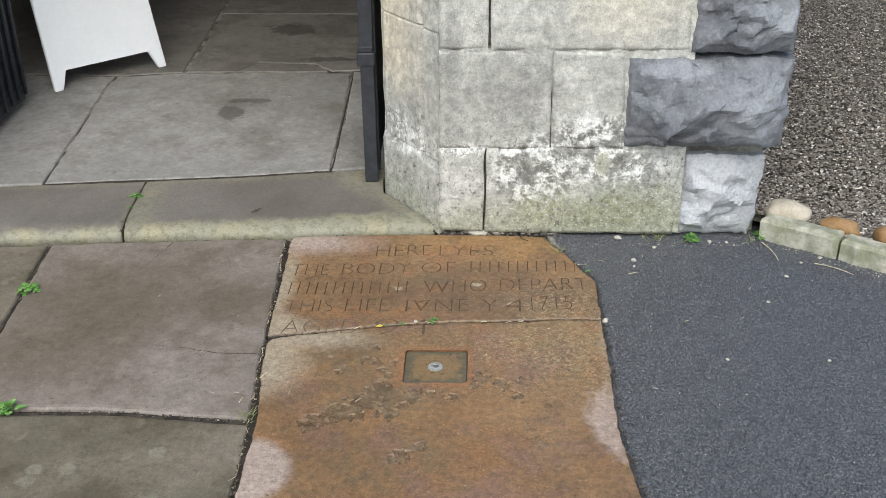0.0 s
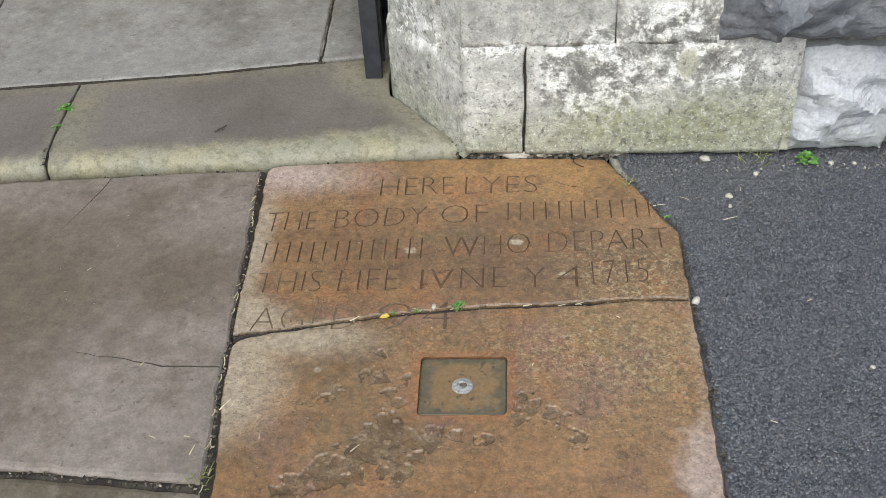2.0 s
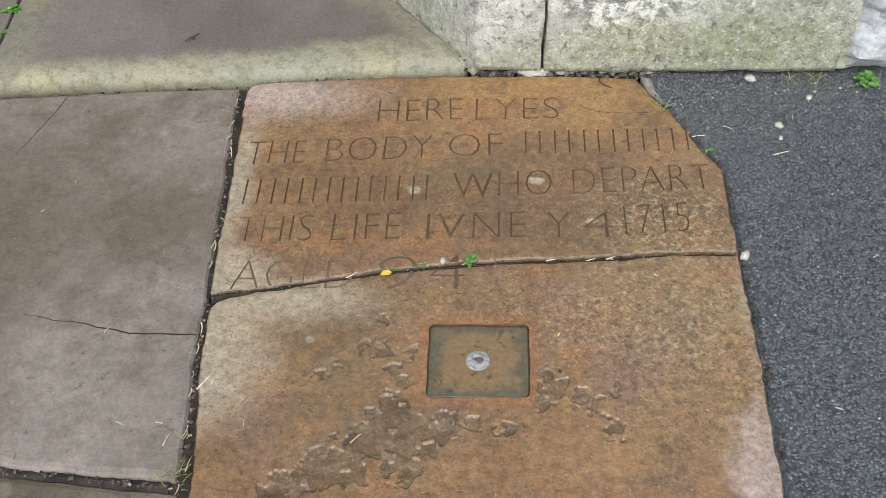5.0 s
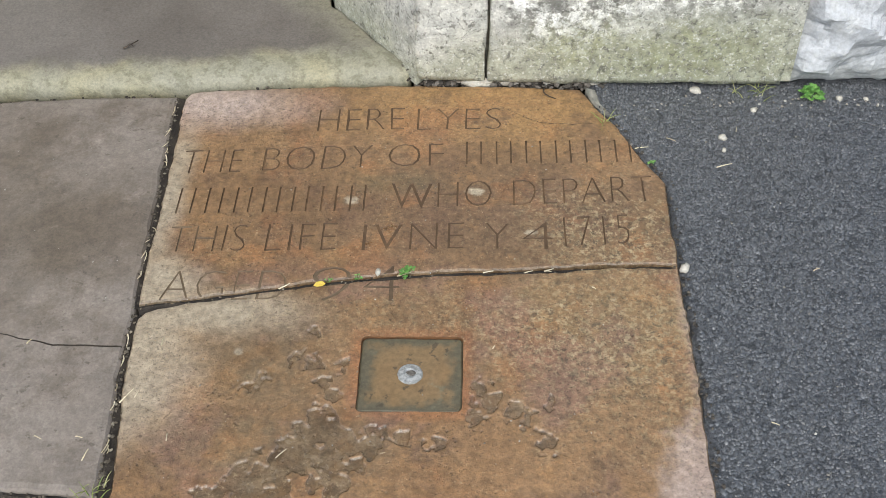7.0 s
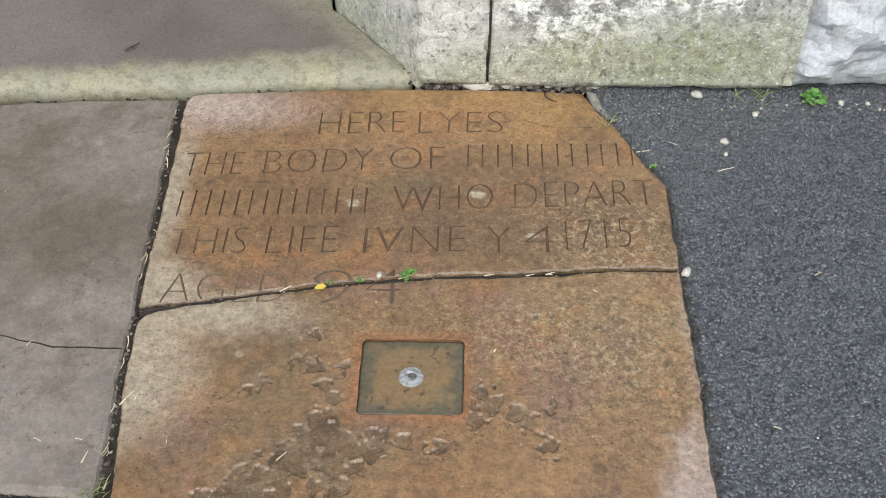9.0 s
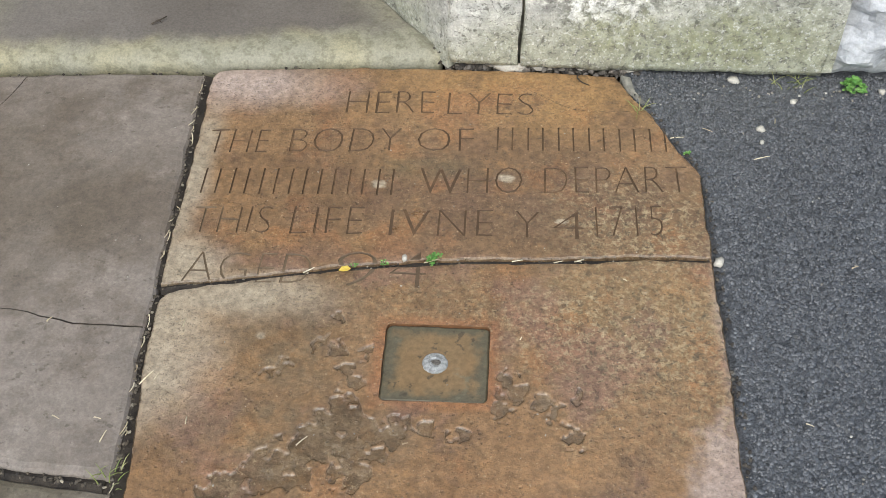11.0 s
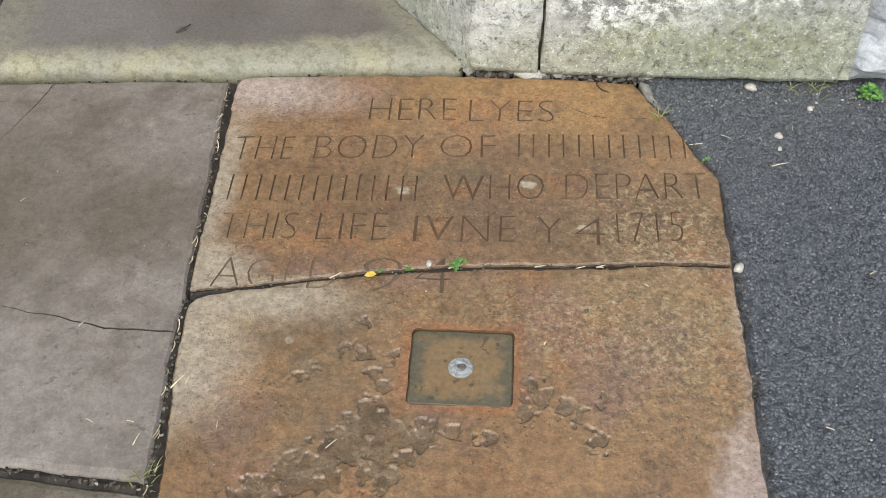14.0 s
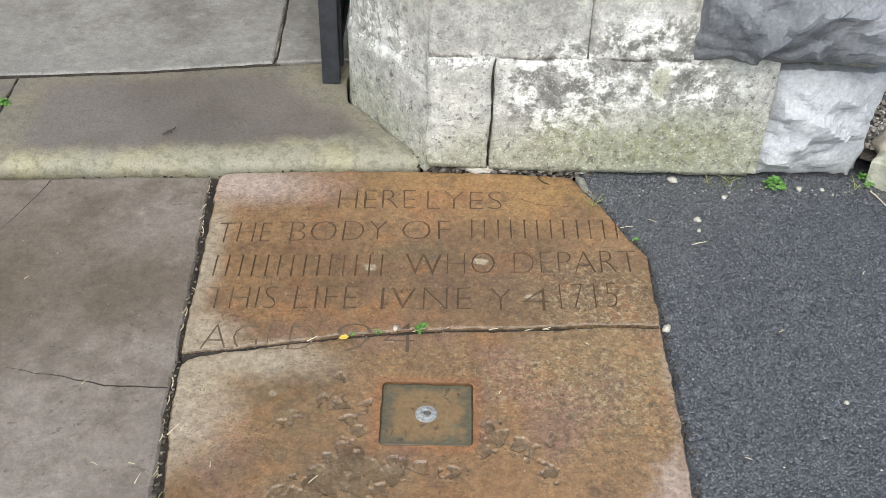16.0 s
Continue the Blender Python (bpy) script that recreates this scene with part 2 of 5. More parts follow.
def step_material():
    k = Mat("worn_step_sandstone")
    big, mid, fine, grit = k.noise(2.6, 4), k.noise(10, 5, 0.65), k.noise(48, 5, 0.65), k.noise(220, 2, 0.7)
    c = k.mix(k.span(big, 0.35, 0.65), (0.135, 0.118, 0.102), (0.19, 0.17, 0.15))
    c = k.mix(k.math("MULTIPLY", k.span(fine, 0.55, 0.7), 0.3), c, (0.085, 0.075, 0.065))
    # pale lichen along the worn front edge and beside the jamb
    x, y = k.axis(0), k.axis(1)
    line = k.math("SUBTRACT", y, k.math("ADD", 0.07, k.math("MULTIPLY", x, 0.115)))
    line = k.math("ADD", line, k.math("MULTIPLY", k.math("SUBTRACT", mid, 0.5), 0.12))
    front = k.span(line, -0.012, 0.035, 1.0, 0.0)
    side = k.math("ADD", k.math("ADD", k.math("MULTIPLY", x, 0.78), k.math("MULTIPLY", y, 0.62)), k.math("MULTIPLY", k.math("SUBTRACT", mid, 0.5), 0.12))
    jamb = k.math("MULTIPLY", k.span(side, 0.27, 0.36), 0.6)
    joint = k.math("MULTIPLY", k.blob(-0.47, 0.13, 0.06, 0.26, 0.3, 10, 0.9), 0.6)
    back = k.math("MULTIPLY", k.span(k.math("SUBTRACT", y, k.math("MULTIPLY", x, 0.1)), 0.33, 0.385), 0.45)
    pale = k.any(front, jamb, joint, back)
    yellow = k.mix(k.span(k.noise(6, 3), 0.4, 0.65), (0.28, 0.268, 0.2), (0.325, 0.298, 0.19))
    yellow = k.mix(k.math("MULTIPLY", k.span(fine, 0.47, 0.62), 0.6), yellow, (0.15, 0.145, 0.095))
    c = k.mix(k.math("MULTIPLY", pale, 0.92), c, yellow)
    c = k.times(k.span(grit, 0.2, 0.8, 0.8, 1.2), c)
    return k.finish(c, k.span(mid, 0.3, 0.7, 0.55, 0.78), (big, 0.012, 0.5), (mid, 0.004, 0.5), (fine, 0.002, 0.6), (grit, 0.0008, 0.6))


def limestone_material():
    k = Mat("lichened_limestone")
    big, mid, fine, grit = k.noise(4, 4), k.noise(12, 6, 0.65), k.noise(55, 5, 0.7), k.noise(260, 2, 0.7)
    x, z = k.axis(0), k.axis(2)
    c = k.mix(k.span(big, 0.35, 0.65), (0.45, 0.445, 0.402), (0.58, 0.57, 0.52))
    c = k.mix(k.math("MULTIPLY", k.span(mid, 0.48, 0.66), 0.5), c, (0.36, 0.353, 0.325))
    cream = k.math("MULTIPLY", k.span(x, 0.47, 0.3), k.span(k.math("ADD", z, k.math("MULTIPLY", mid, 0.2)), 0.4, 0.62))
    c = k.mix(k.math("MULTIPLY", cream, 0.85), c, (0.8, 0.71, 0.55))
    # green algae near the ground
    wet = k.math("ADD", z, k.math("MULTIPLY", k.math("SUBTRACT", k.noise(7, 5, 0.65), 0.5), 0.5))
    c = k.mix(k.math("MULTIPLY", k.span(wet, 0.19, 0.02), 0.5), c, (0.27, 0.275, 0.15))
    # dark lichen, then white crust, blotchy over the lower stones
    n1, n2 = k.noise(15, 7, 0.72, 0.4), k.noise(42, 6, 0.74, 0.3)
    crust = k.math("ADD", k.math("MULTIPLY", n1, 0.55), k.math("MULTIPLY", n2, 0.45))
    zone = k.any(k.blob(0.74, 0.21, 0.17, 0.13, 0.4, 8, 0.7, (0, 2)), k.blob(0.9, 0.32, 0.14, 0.09, 0.4, 9, 0.7, (0, 2)), k.math("MULTIPLY", k.blob(0.97, 0.22, 0.17, 0.08, 0.5, 9, 0.8, (0, 2)), 0.8),
                 k.math("MULTIPLY", k.blob(0.7, 0.42, 0.16, 0.12, 0.5, 8, 0.9, (0, 2)), 0.3))
    blots = k.any(k.blob(0.715, 0.215, 0.03, 0.06, 0.7, 20, 0.5, (0, 2)), k.blob(0.85, 0.275, 0.05, 0.022, 0.8, 20, 0.5, (0, 2)), k.blob(0.985, 0.24, 0.035, 0.04, 0.8, 20, 0.5, (0, 2)), k.blob(0.905, 0.27, 0.02, 0.03, 0.8, 20, 0.5, (0, 2)))
    dk = k.any(k.math("MULTIPLY", zone, k.span(crust, 0.488, 0.462)), k.math("MULTIPLY", blots, k.span(n2, 0.66, 0.5)))
    c = k.mix(k.math("MULTIPLY", dk, 0.85), c, k.mix(n2, (0.1, 0.096, 0.085), (0.19, 0.185, 0.165)))
    low = k.span(k.math("ADD", z, k.math("MULTIPLY", k.math("SUBTRACT", mid, 0.5), 0.2)), 0.44, 0.26)
    whitezone = k.any(zone, k.blob(0.33, 0.27, 0.1, 0.08, 0.4, 9, 0.8, (0, 2)), k.blob(0.53, 0.275, 0.1, 0.03, 0.4, 16, 0.8, (0, 2)), k.blob(0.4, 0.25, 0.05, 0.035, 0.5, 16, 0.8, (0, 2)))
    wh = k.math("MULTIPLY", k.span(whitezone, 0.15, 0.8), k.span(k.math("SUBTRACT", crust, k.math("MULTIPLY", blots, 0.08)), 0.5, 0.522))
    c = k.mix(k.math("MULTIPLY", wh, 0.95), c, (0.88, 0.87, 0.83))
    c = k.mix(k.blob(0.935, 0.235, 0.022, 0.04, 0.5, 25, 0.4, (0, 2)), c, (0.47, 0.46, 0.36))
    grey = k.any(k.blob(0.66, 0.45, 0.16, 0.13, 0.45, 7, 0.9, (0, 2)), k.blob(1.03, 0.31, 0.12, 0.03, 0.4, 9, 0.8, (0, 2)), k.blob(0.5, 0.5, 0.03, 0.3, 0.4, 7, 0.9, (0, 2)))
    c = k.mix(k.math("MULTIPLY", k.math("MULTIPLY", grey, k.span(wh, 0.0, 1.0, 1.0, 0.2)), k.span(mid, 0.35, 0.6, 0.45, 0.85)), c, (0.3, 0.292, 0.27))
    # warm clean stone in the upper course
    warm = k.math("MULTIPLY", k.blob(0.98, 0.68, 0.16, 0.1, 0.4, 9, 0.9, (0, 2)), 0.8)
    c = k.mix(warm, c, (0.66, 0.61, 0.5))
    # green film towards the lower corner beside the quoin
    film = k.math("MULTIPLY", k.any(k.blob(1.0, 0.08, 0.26, 0.1, 0.5, 8, 0.9, (0, 2)), k.blob(0.78, 0.1, 0.14, 0.06, 0.5, 10, 0.9, (0, 2))), k.span(fine, 0.35, 0.6, 0.3, 0.8))
    c = k.mix(film, c, (0.29, 0.295, 0.165))
    speck = k.math("ADD", 0.35, k.math("MULTIPLY", low, 0.95))
    c = k.mix(k.math("MULTIPLY", k.span(k.noise(58, 6, 0.76, 0.5), 0.55, 0.63), k.math("MULTIPLY", speck, 0.6)), c, (0.12, 0.115, 0.095))
    c = k.mix(k.math("MULTIPLY", k.span(k.noise(120, 5, 0.75), 0.56, 0.62), k.math("MULTIPLY", speck, 0.5)), c, (0.74, 0.73, 0.68))
    c = k.mix(k.math("MULTIPLY", k.span(k.noise(105, 5, 0.75, 0.4), 0.57, 0.63), k.math("MULTIPLY", speck, 0.6)), c, (0.16, 0.155, 0.135))
    c = k.times(k.math("MULTIPLY", k.span(grit, 0.2, 0.8, 0.85, 1.15), k.span(k.noise(32, 8, 0.78), 0.3, 0.7, 0.66, 1.26)), c)
    return k.finish(c, 0.85, (mid, 0.006, 0.6), (fine, 0.006, 0.9), (grit, 0.0015, 0.7))


def rock_material(name, a, b, white=0.3, lighter_areas=()):
    k = Mat(name)
    big, mid, fine = k.noise(7, 5, 0.6), k.noise(26, 6, 0.68), k.noise(120, 4, 0.7)
    c = k.mix(k.span(big, 0.35, 0.65), a, b)
    c = k.mix(k.math("MULTIPLY", k.span(mid, 0.53, 0.68), white), c, (0.5, 0.5, 0.48))
    # uneven ellipses, half again lighter than the second rock colour
    for cx, cz, rx, rz in lighter_areas:
        c = k.mix(k.math("MULTIPLY", k.blob(cx, cz, rx, rz, 0.35, 9, 0.7, (0, 2)), 0.7), c, tuple(1.5 * x for x in b))
    c = k.mix(k.math("MULTIPLY", k.span(mid, 0.45, 0.33), 0.45), c, tuple(0.45 * x for x in a))
    c = k.mix(k.math("MULTIPLY", k.span(k.axis(2), 0.1, 0.0), 0.3), c, (0.22, 0.23, 0.17))
    c = k.times(k.span(fine, 0.25, 0.75, 0.8, 1.2), c)
    return k.finish(c, 0.75, (mid, 0.005, 0.6), (fine, 0.0012, 0.6))


def asphalt_material():
    k = Mat("dark_fine_asphalt")
    big, grain, clump = k.noise(1.6, 4), k.noise(170, 5, 0.8), k.noise(72, 5, 0.72)
    sep = k.nt.nodes.new("ShaderNodeSeparateColor")
    k.put(sep.inputs[0], k.cells(190, "Color"))
    c = k.mix(k.span(grain, 0.38, 0.66), (0.043, 0.0455, 0.05), (0.145, 0.151, 0.163))
    c = k.mix(k.math("MULTIPLY", k.span(clump, 0.52, 0.4), 0.62), c, (0.04, 0.042, 0.046))
    c = k.mix(k.math("MULTIPLY", k.span(sep.outputs[1], 0.975, 0.985), k.span(sep.outputs[2], 0.0, 1.0, 0.1, 0.7)), c, (0.3, 0.29, 0.27))
    c = k.times(k.span(big, 0.3, 0.7, 0.88, 1.15), c)
    return k.finish(c, k.span(grain, 0.3, 0.7, 0.4, 0.62), (clump, 0.009, 0.9), (grain, 0.005, 0.8))


def rect(k, cx, cy, hx, hy):
    """Distance to a rectangle's middle: 1 on its border."""
    dx = k.math("DIVIDE", k.math("ABSOLUTE", k.math("SUBTRACT", k.axis(0), cx)), hx)
    dy = k.math("DIVIDE", k.math("ABSOLUTE", k.math("SUBTRACT", k.axis(1), cy)), hy)
    return k.math("MAXIMUM", dx, dy)


def letter_material():
    """Colour of the cut letters, darker than the stone: deep in some, paler in others."""
    k = Mat("dark_cut_letters")
    fine = k.noise(70, 4, 0.65)
    c = k.mix(fine, (0.05, 0.032, 0.019), (0.125, 0.077, 0.043))
    c = k.mix(k.math("MULTIPLY", k.span(k.noise(13, 4, 0.65, 0.3), 0.5, 0.64), 0.5), c, (0.19, 0.115, 0.06))
    paler_cuts = k.any(k.blob(0.2, -0.5, 0.3, 0.06, 0.2, 10, 0.6), k.blob(0.06, -0.38, 0.07, 0.08, 0.2, 10, 0.7))
    c = k.mix(k.math("MULTIPLY", paler_cuts, 0.6), c, k.mix(fine, (0.13, 0.1, 0.065), (0.22, 0.17, 0.112)))
    return k.finish(c, 0.75, (fine, 0.002, 0.6))


def plate_material():
    k = Mat("weathered_bronze_plate")
    n, f = k.noise(28, 6, 0.65), k.noise(130, 4, 0.7)
    d = k.math("ADD", rect(k, 0.477, -0.6675, 0.077, 0.07), k.math("MULTIPLY", k.math("SUBTRACT", n, 0.5), 0.9))
    c = k.mix(k.span(d, 0.62, 0.92), k.mix(k.noise(14, 3), (0.235, 0.142, 0.066), (0.205, 0.15, 0.082)), (0.112, 0.098, 0.064))
    c = k.mix(k.math("MULTIPLY", k.span(n, 0.58, 0.68), 0.5), c, (0.2, 0.19, 0.13))
    c = k.mix(k.math("MULTIPLY", k.span(k.noise(60, 3), 0.6, 0.66), 0.7), c, (0.06, 0.05, 0.035))
    c = k.times(k.span(f, 0.25, 0.75, 0.8, 1.2), c)
    return k.finish(c, k.span(n, 0.3, 0.7, 0.4, 0.65), (n, 0.002, 0.7), (f, 0.0008, 0.6), metal=0.1)


def plain(name, a, b, scale, rough, bump=0.002, metal=0.0, spec=0.5, vary=0.15):
    k = Mat(name)
    n, f = k.noise(scale, 5, 0.6), k.noise(scale * 7, 3, 0.7)
    c = k.mix(k.span(n, 0.35, 0.65), a, b)
    c = k.times(k.span(f, 0.25, 0.75, 1 - vary, 1 + vary), c)
    return k.finish(c, rough, (n, bump, 0.6), (f, bump * 0.3, 0.6), metal=metal, spec=spec)


def islands(name, colors, rough=0.7):
    """Colours that differ from piece to piece of one joined mesh."""
    k = Mat(name)
    r = k.nt.nodes.new("ShaderNodeNewGeometry").outputs["Random Per Island"]
    ramp = k.nt.nodes.new("ShaderNodeValToRGB")
    k.put(ramp.inputs[0], r)
    el = ramp.color_ramp.elements
    while len(el) < len(colors):
        el.new(0.5)
    for i, col in enumerate(colors):
        el[i].position, el[i].color = i / (len(colors) - 1), (*col, 1)
    c = k.times(k.span(k.noise(180, 3, 0.7), 0.25, 0.75, 0.75, 1.25), ramp.outputs[0])
    return k.finish(c, rough, (k.noise(300, 2), 0.001, 0.5))


GRAVE = grave_stone_material()
LETTER = letter_material()
PAVE = paving_material("mauve_sandstone_paving", (0.178, 0.15, 0.126), (0.226, 0.194, 0.166), (0.122, 0.097, 0.074), mottle=0.2, brown=((-0.42, -0.36, 0.38, 0.3), (-0.5, -0.6, 0.2, 0.22)))
PAVE_MOSS = paving_material("mossy_sandstone_paving", (0.15, 0.128, 0.093), (0.205, 0.176, 0.138), (0.082, 0.066, 0.042), moss=0.45)
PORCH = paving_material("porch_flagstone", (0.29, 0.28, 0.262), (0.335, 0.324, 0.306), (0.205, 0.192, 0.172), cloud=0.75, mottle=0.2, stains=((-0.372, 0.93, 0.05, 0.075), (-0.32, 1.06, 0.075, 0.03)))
# browner stone for the back flags, also darkened to stand in for porch shade
PORCH_BROWN_SHADED = paving_material("brown_shaded_flagstone", (0.15, 0.137, 0.122), (0.2, 0.185, 0.166), (0.108, 0.096, 0.083), cloud=0.7, mottle=0.18, stains=((-0.28, 1.97, 0.1, 0.08), (-0.05, 1.55, 0.12, 0.03)))
STEP = step_material()
LIME = limestone_material()
ROCK_DARK = rock_material("dark_grey_rockfaced_limestone", (0.118, 0.125, 0.138), (0.2, 0.207, 0.222), 0.25, ((1.36, 0.44, 0.14, 0.13), (1.13, 0.53, 0.12, 0.03), (1.4, 0.72, 0.1, 0.14)))
ROCK_PALE = rock_material("pale_grey_rockfaced_limestone", (0.38, 0.39, 0.41), (0.5, 0.51, 0.53), 0.4)
MORTAR = plain("old_lime_mortar", (0.12, 0.115, 0.1), (0.3, 0.285, 0.24), 30, 0.9, 0.004)
ASPHALT = asphalt_material()
SOIL = plain("damp_dark_soil", (0.018, 0.014, 0.011), (0.045, 0.036, 0.027), 30, 0.9, 0.01)
CRACK_DIRT = plain("brown_crack_dirt", (0.05, 0.041, 0.033), (0.085, 0.07, 0.056), 60, 0.85, 0.002)
IRON = plain("black_painted_iron", (0.022, 0.024, 0.03), (0.034, 0.038, 0.046), 40, 0.45, 0.0008)
WHITE = plain("white_painted_board", (0.88, 0.9, 0.92), (0.9, 0.92, 0.94), 8, 0.45, 0.0001, vary=0.02)
PLATE = plate_material()
BOLT = plain("dull_zinc_bolt", (0.22, 0.225, 0.22), (0.46, 0.465, 0.455), 110, 0.6, 0.002, 0.25)
RUST = plain("rust_brown_stone_rim", (0.12, 0.062, 0.028), (0.19, 0.09, 0.04), 25, 0.6, 0.002)
WEED = islands("fresh_green_leaves", [(0.07, 0.19, 0.035), (0.13, 0.29, 0.06), (0.22, 0.38, 0.11)], 0.5)
GRASS = islands("pale_green_grass", [(0.13, 0.2, 0.04), (0.28, 0.3, 0.1), (0.36, 0.34, 0.2)], 0.6)
STRAW = islands("dry_straw", [(0.45, 0.38, 0.24), (0.62, 0.55, 0.4), (0.3, 0.23, 0.14)], 0.7)
GRAVEL = islands("brown_grey_gravel", [(0.07, 0.058, 0.046), (0.2, 0.17, 0.137), (0.3, 0.262, 0.22), (0.11, 0.092, 0.074), (0.36, 0.32, 0.268), (0.08, 0.067, 0.055), (0.22, 0.188, 0.155), (0.72, 0.68, 0.61)], 0.6)
PEBBLE = islands("pale_pebble", [(0.24, 0.22, 0.185), (0.46, 0.43, 0.37)], 0.7)
KERB = plain("mossy_edging_stone", (0.25, 0.255, 0.17), (0.47, 0.45, 0.37), 16, 0.85, 0.005)
COBBLE_PALE = plain("pale_cobble", (0.38, 0.33, 0.25), (0.5, 0.44, 0.35), 12, 0.7, 0.004)
COBBLE_RUST = plain("rusty_cobble", (0.24, 0.13, 0.05), (0.36, 0.22, 0.1), 12, 0.7, 0.004)
RUBBLE = rock_material("porch_rubble_wall", (0.15, 0.14, 0.125), (0.24, 0.23, 0.21), 0.15)
PLASTER = plain("porch_limewash", (0.42, 0.4, 0.37), (0.5, 0.48, 0.44), 6, 0.9, 0.003)
YELLOW = plain("yellow_leaf", (0.62, 0.42, 0.04), (0.7, 0.52, 0.1), 60, 0.6, 0.0005)
TWIG = plain("dark_twig_bark", (0.03, 0.022, 0.016), (0.06, 0.045, 0.03), 90, 0.8, 0.001)


# ---- building helpers ----
from mathutils import geometry


def part(name, bm, material, parent=None, label=""):
    me = bpy.data.meshes.new(name)
    bm.normal_update()
    bm.to_mesh(me)
    bm.free()
    for m in material if isinstance(material, (list, tuple)) else [material]:
        me.materials.append(m)
    ob = new(name, me)
    ob.parent = parent
    return tagged(ob, label)


def smooth(ob, on=True):
    for p in ob.data.polygons:
        p.use_smooth = on
    return ob


def empty(name, at=(0, 0, 0)):
    ob = new(name)
    ob.empty_display_size = 0.05
    return ob


def dense(pts, step=0.02, jitter=0.003, seed=0.0):
    """A closed outline with points every step metres, made uneven."""
    area = sum(a[0] * b[1] - b[0] * a[1] for a, b in zip(pts, pts[1:] + pts[:1]))
    pts = pts if area > 0 else pts[::-1]
    out = []
    for a, b in zip(pts, pts[1:] + pts[:1]):
        a, b = Vector(a), Vector(b)
        n = max(1, round((b - a).length / step))
        for i in range(n):
            p = a.lerp(b, i / n)
            w = noise.noise_vector((p.x * 22 + seed, p.y * 22, seed)) + 0.6 * noise.noise_vector((p.x * 70, p.y * 70 + seed, 3.0))
            out.append(p + Vector((w.x, w.y)) * jitter)
    return out


def inward(pts):
    n = len(pts)
    out = []
    for i in range(n):
        t = (pts[(i + 1) % n] - pts[i - 1]).normalized()
        out.append(Vector((-t.y, t.x)))
    return out


def inside(p, ring):
    hit = False
    for a, b in zip(ring, ring[1:] + ring[:1]):
        if (a.y > p.y) != (b.y > p.y) and p.x < (b.x - a.x) * (p.y - a.y) / (b.y - a.y) + a.x:
            hit = not hit
    return hit


def swell(x, y, wave, seed):
    return wave * (noise.noise((x * 6, y * 6, seed)) + 0.4 * noise.noise((x * 19, y * 19, seed)))


def fill_top(bm, rim, mesh, wave, seed, relief=None):
    """Closes a rim with triangles over inner points that rise and sink a little. relief: x0, x1, y0, y1, step and a height, for a finely shaped field inside."""
    flat = [v.co.to_2d() for v in rim]
    n, inner = len(flat), []
    if mesh:
        lo = (min(p.x for p in flat), min(p.y for p in flat))
        hi = (max(p.x for p in flat), max(p.y for p in flat))
        rnd = random.Random(int(seed * 7))
        for i in range(int((hi[0] - lo[0]) / mesh) + 1):
            for j in range(int((hi[1] - lo[1]) / mesh) + 1):
                p = Vector((lo[0] + (i + 0.5 + rnd.uniform(-0.2, 0.2)) * mesh, lo[1] + (j + 0.5 + rnd.uniform(-0.2, 0.2)) * mesh))
                if relief and relief[0] - 0.01 < p.x < relief[1] + 0.01 and relief[2] - 0.01 < p.y < relief[3] + 0.01:
                    continue
                if inside(p, flat) and min((p - q).length_squared for q in flat) > (0.5 * mesh) ** 2:
                    inner.append(p)
    z = sum(v.co.z for v in rim) / n
    edges, border = [(i, (i + 1) % n) for i in range(n)], []
    if relief:
        x0, x1, y0, y1, gap, height = relief
        nx, ny = round((x1 - x0) / gap), round((y1 - y0) / gap)
        field = []
        for i in range(nx + 1):
            x = x0 + (x1 - x0) * i / nx
            field.append([])
            for j in range(ny + 1):
                y = y0 + (y1 - y0) * j / ny
                fade = min(1.0, min(i, nx - i, j, ny - j) / 6)
                field[-1].append(bm.verts.new((x, y, z + swell(x, y, wave, seed) + fade * height(x, y))))
        for i in range(nx):
            for j in range(ny):
                bm.faces.new((field[i][j], field[i + 1][j], field[i + 1][j + 1], field[i][j + 1])).smooth = True
        border = [field[i][0] for i in range(nx)] + [field[nx][j] for j in range(ny)] + [field[i][ny] for i in range(nx, 0, -1)] + [field[0][j] for j in range(ny, 0, -1)]
        m = len(border)
        edges += [(n + i, n + (i + 1) % m) for i in range(m)]
    m = len(border)
    co, _, faces, src, _, _ = geometry.delaunay_2d_cdt(flat + [v.co.to_2d() for v in border] + inner, edges, [list(range(n))], 1, 1e-6)
    made, fixed = [], list(rim) + border
    for p, s in zip(co, src):
        if s and s[0] < n + m:
            made.append(fixed[s[0]])
        else:
            made.append(bm.verts.new((p.x, p.y, z + swell(p.x, p.y, wave, seed))))
    for f in faces:
        q = [made[i] for i in f]
        c = sum((v.co for v in q), Vector()) / 3
        if relief and relief[0] < c.x < relief[1] and relief[2] < c.y < relief[3]:
            continue
        if len(set(q)) == 3:
            bm.faces.new(q)


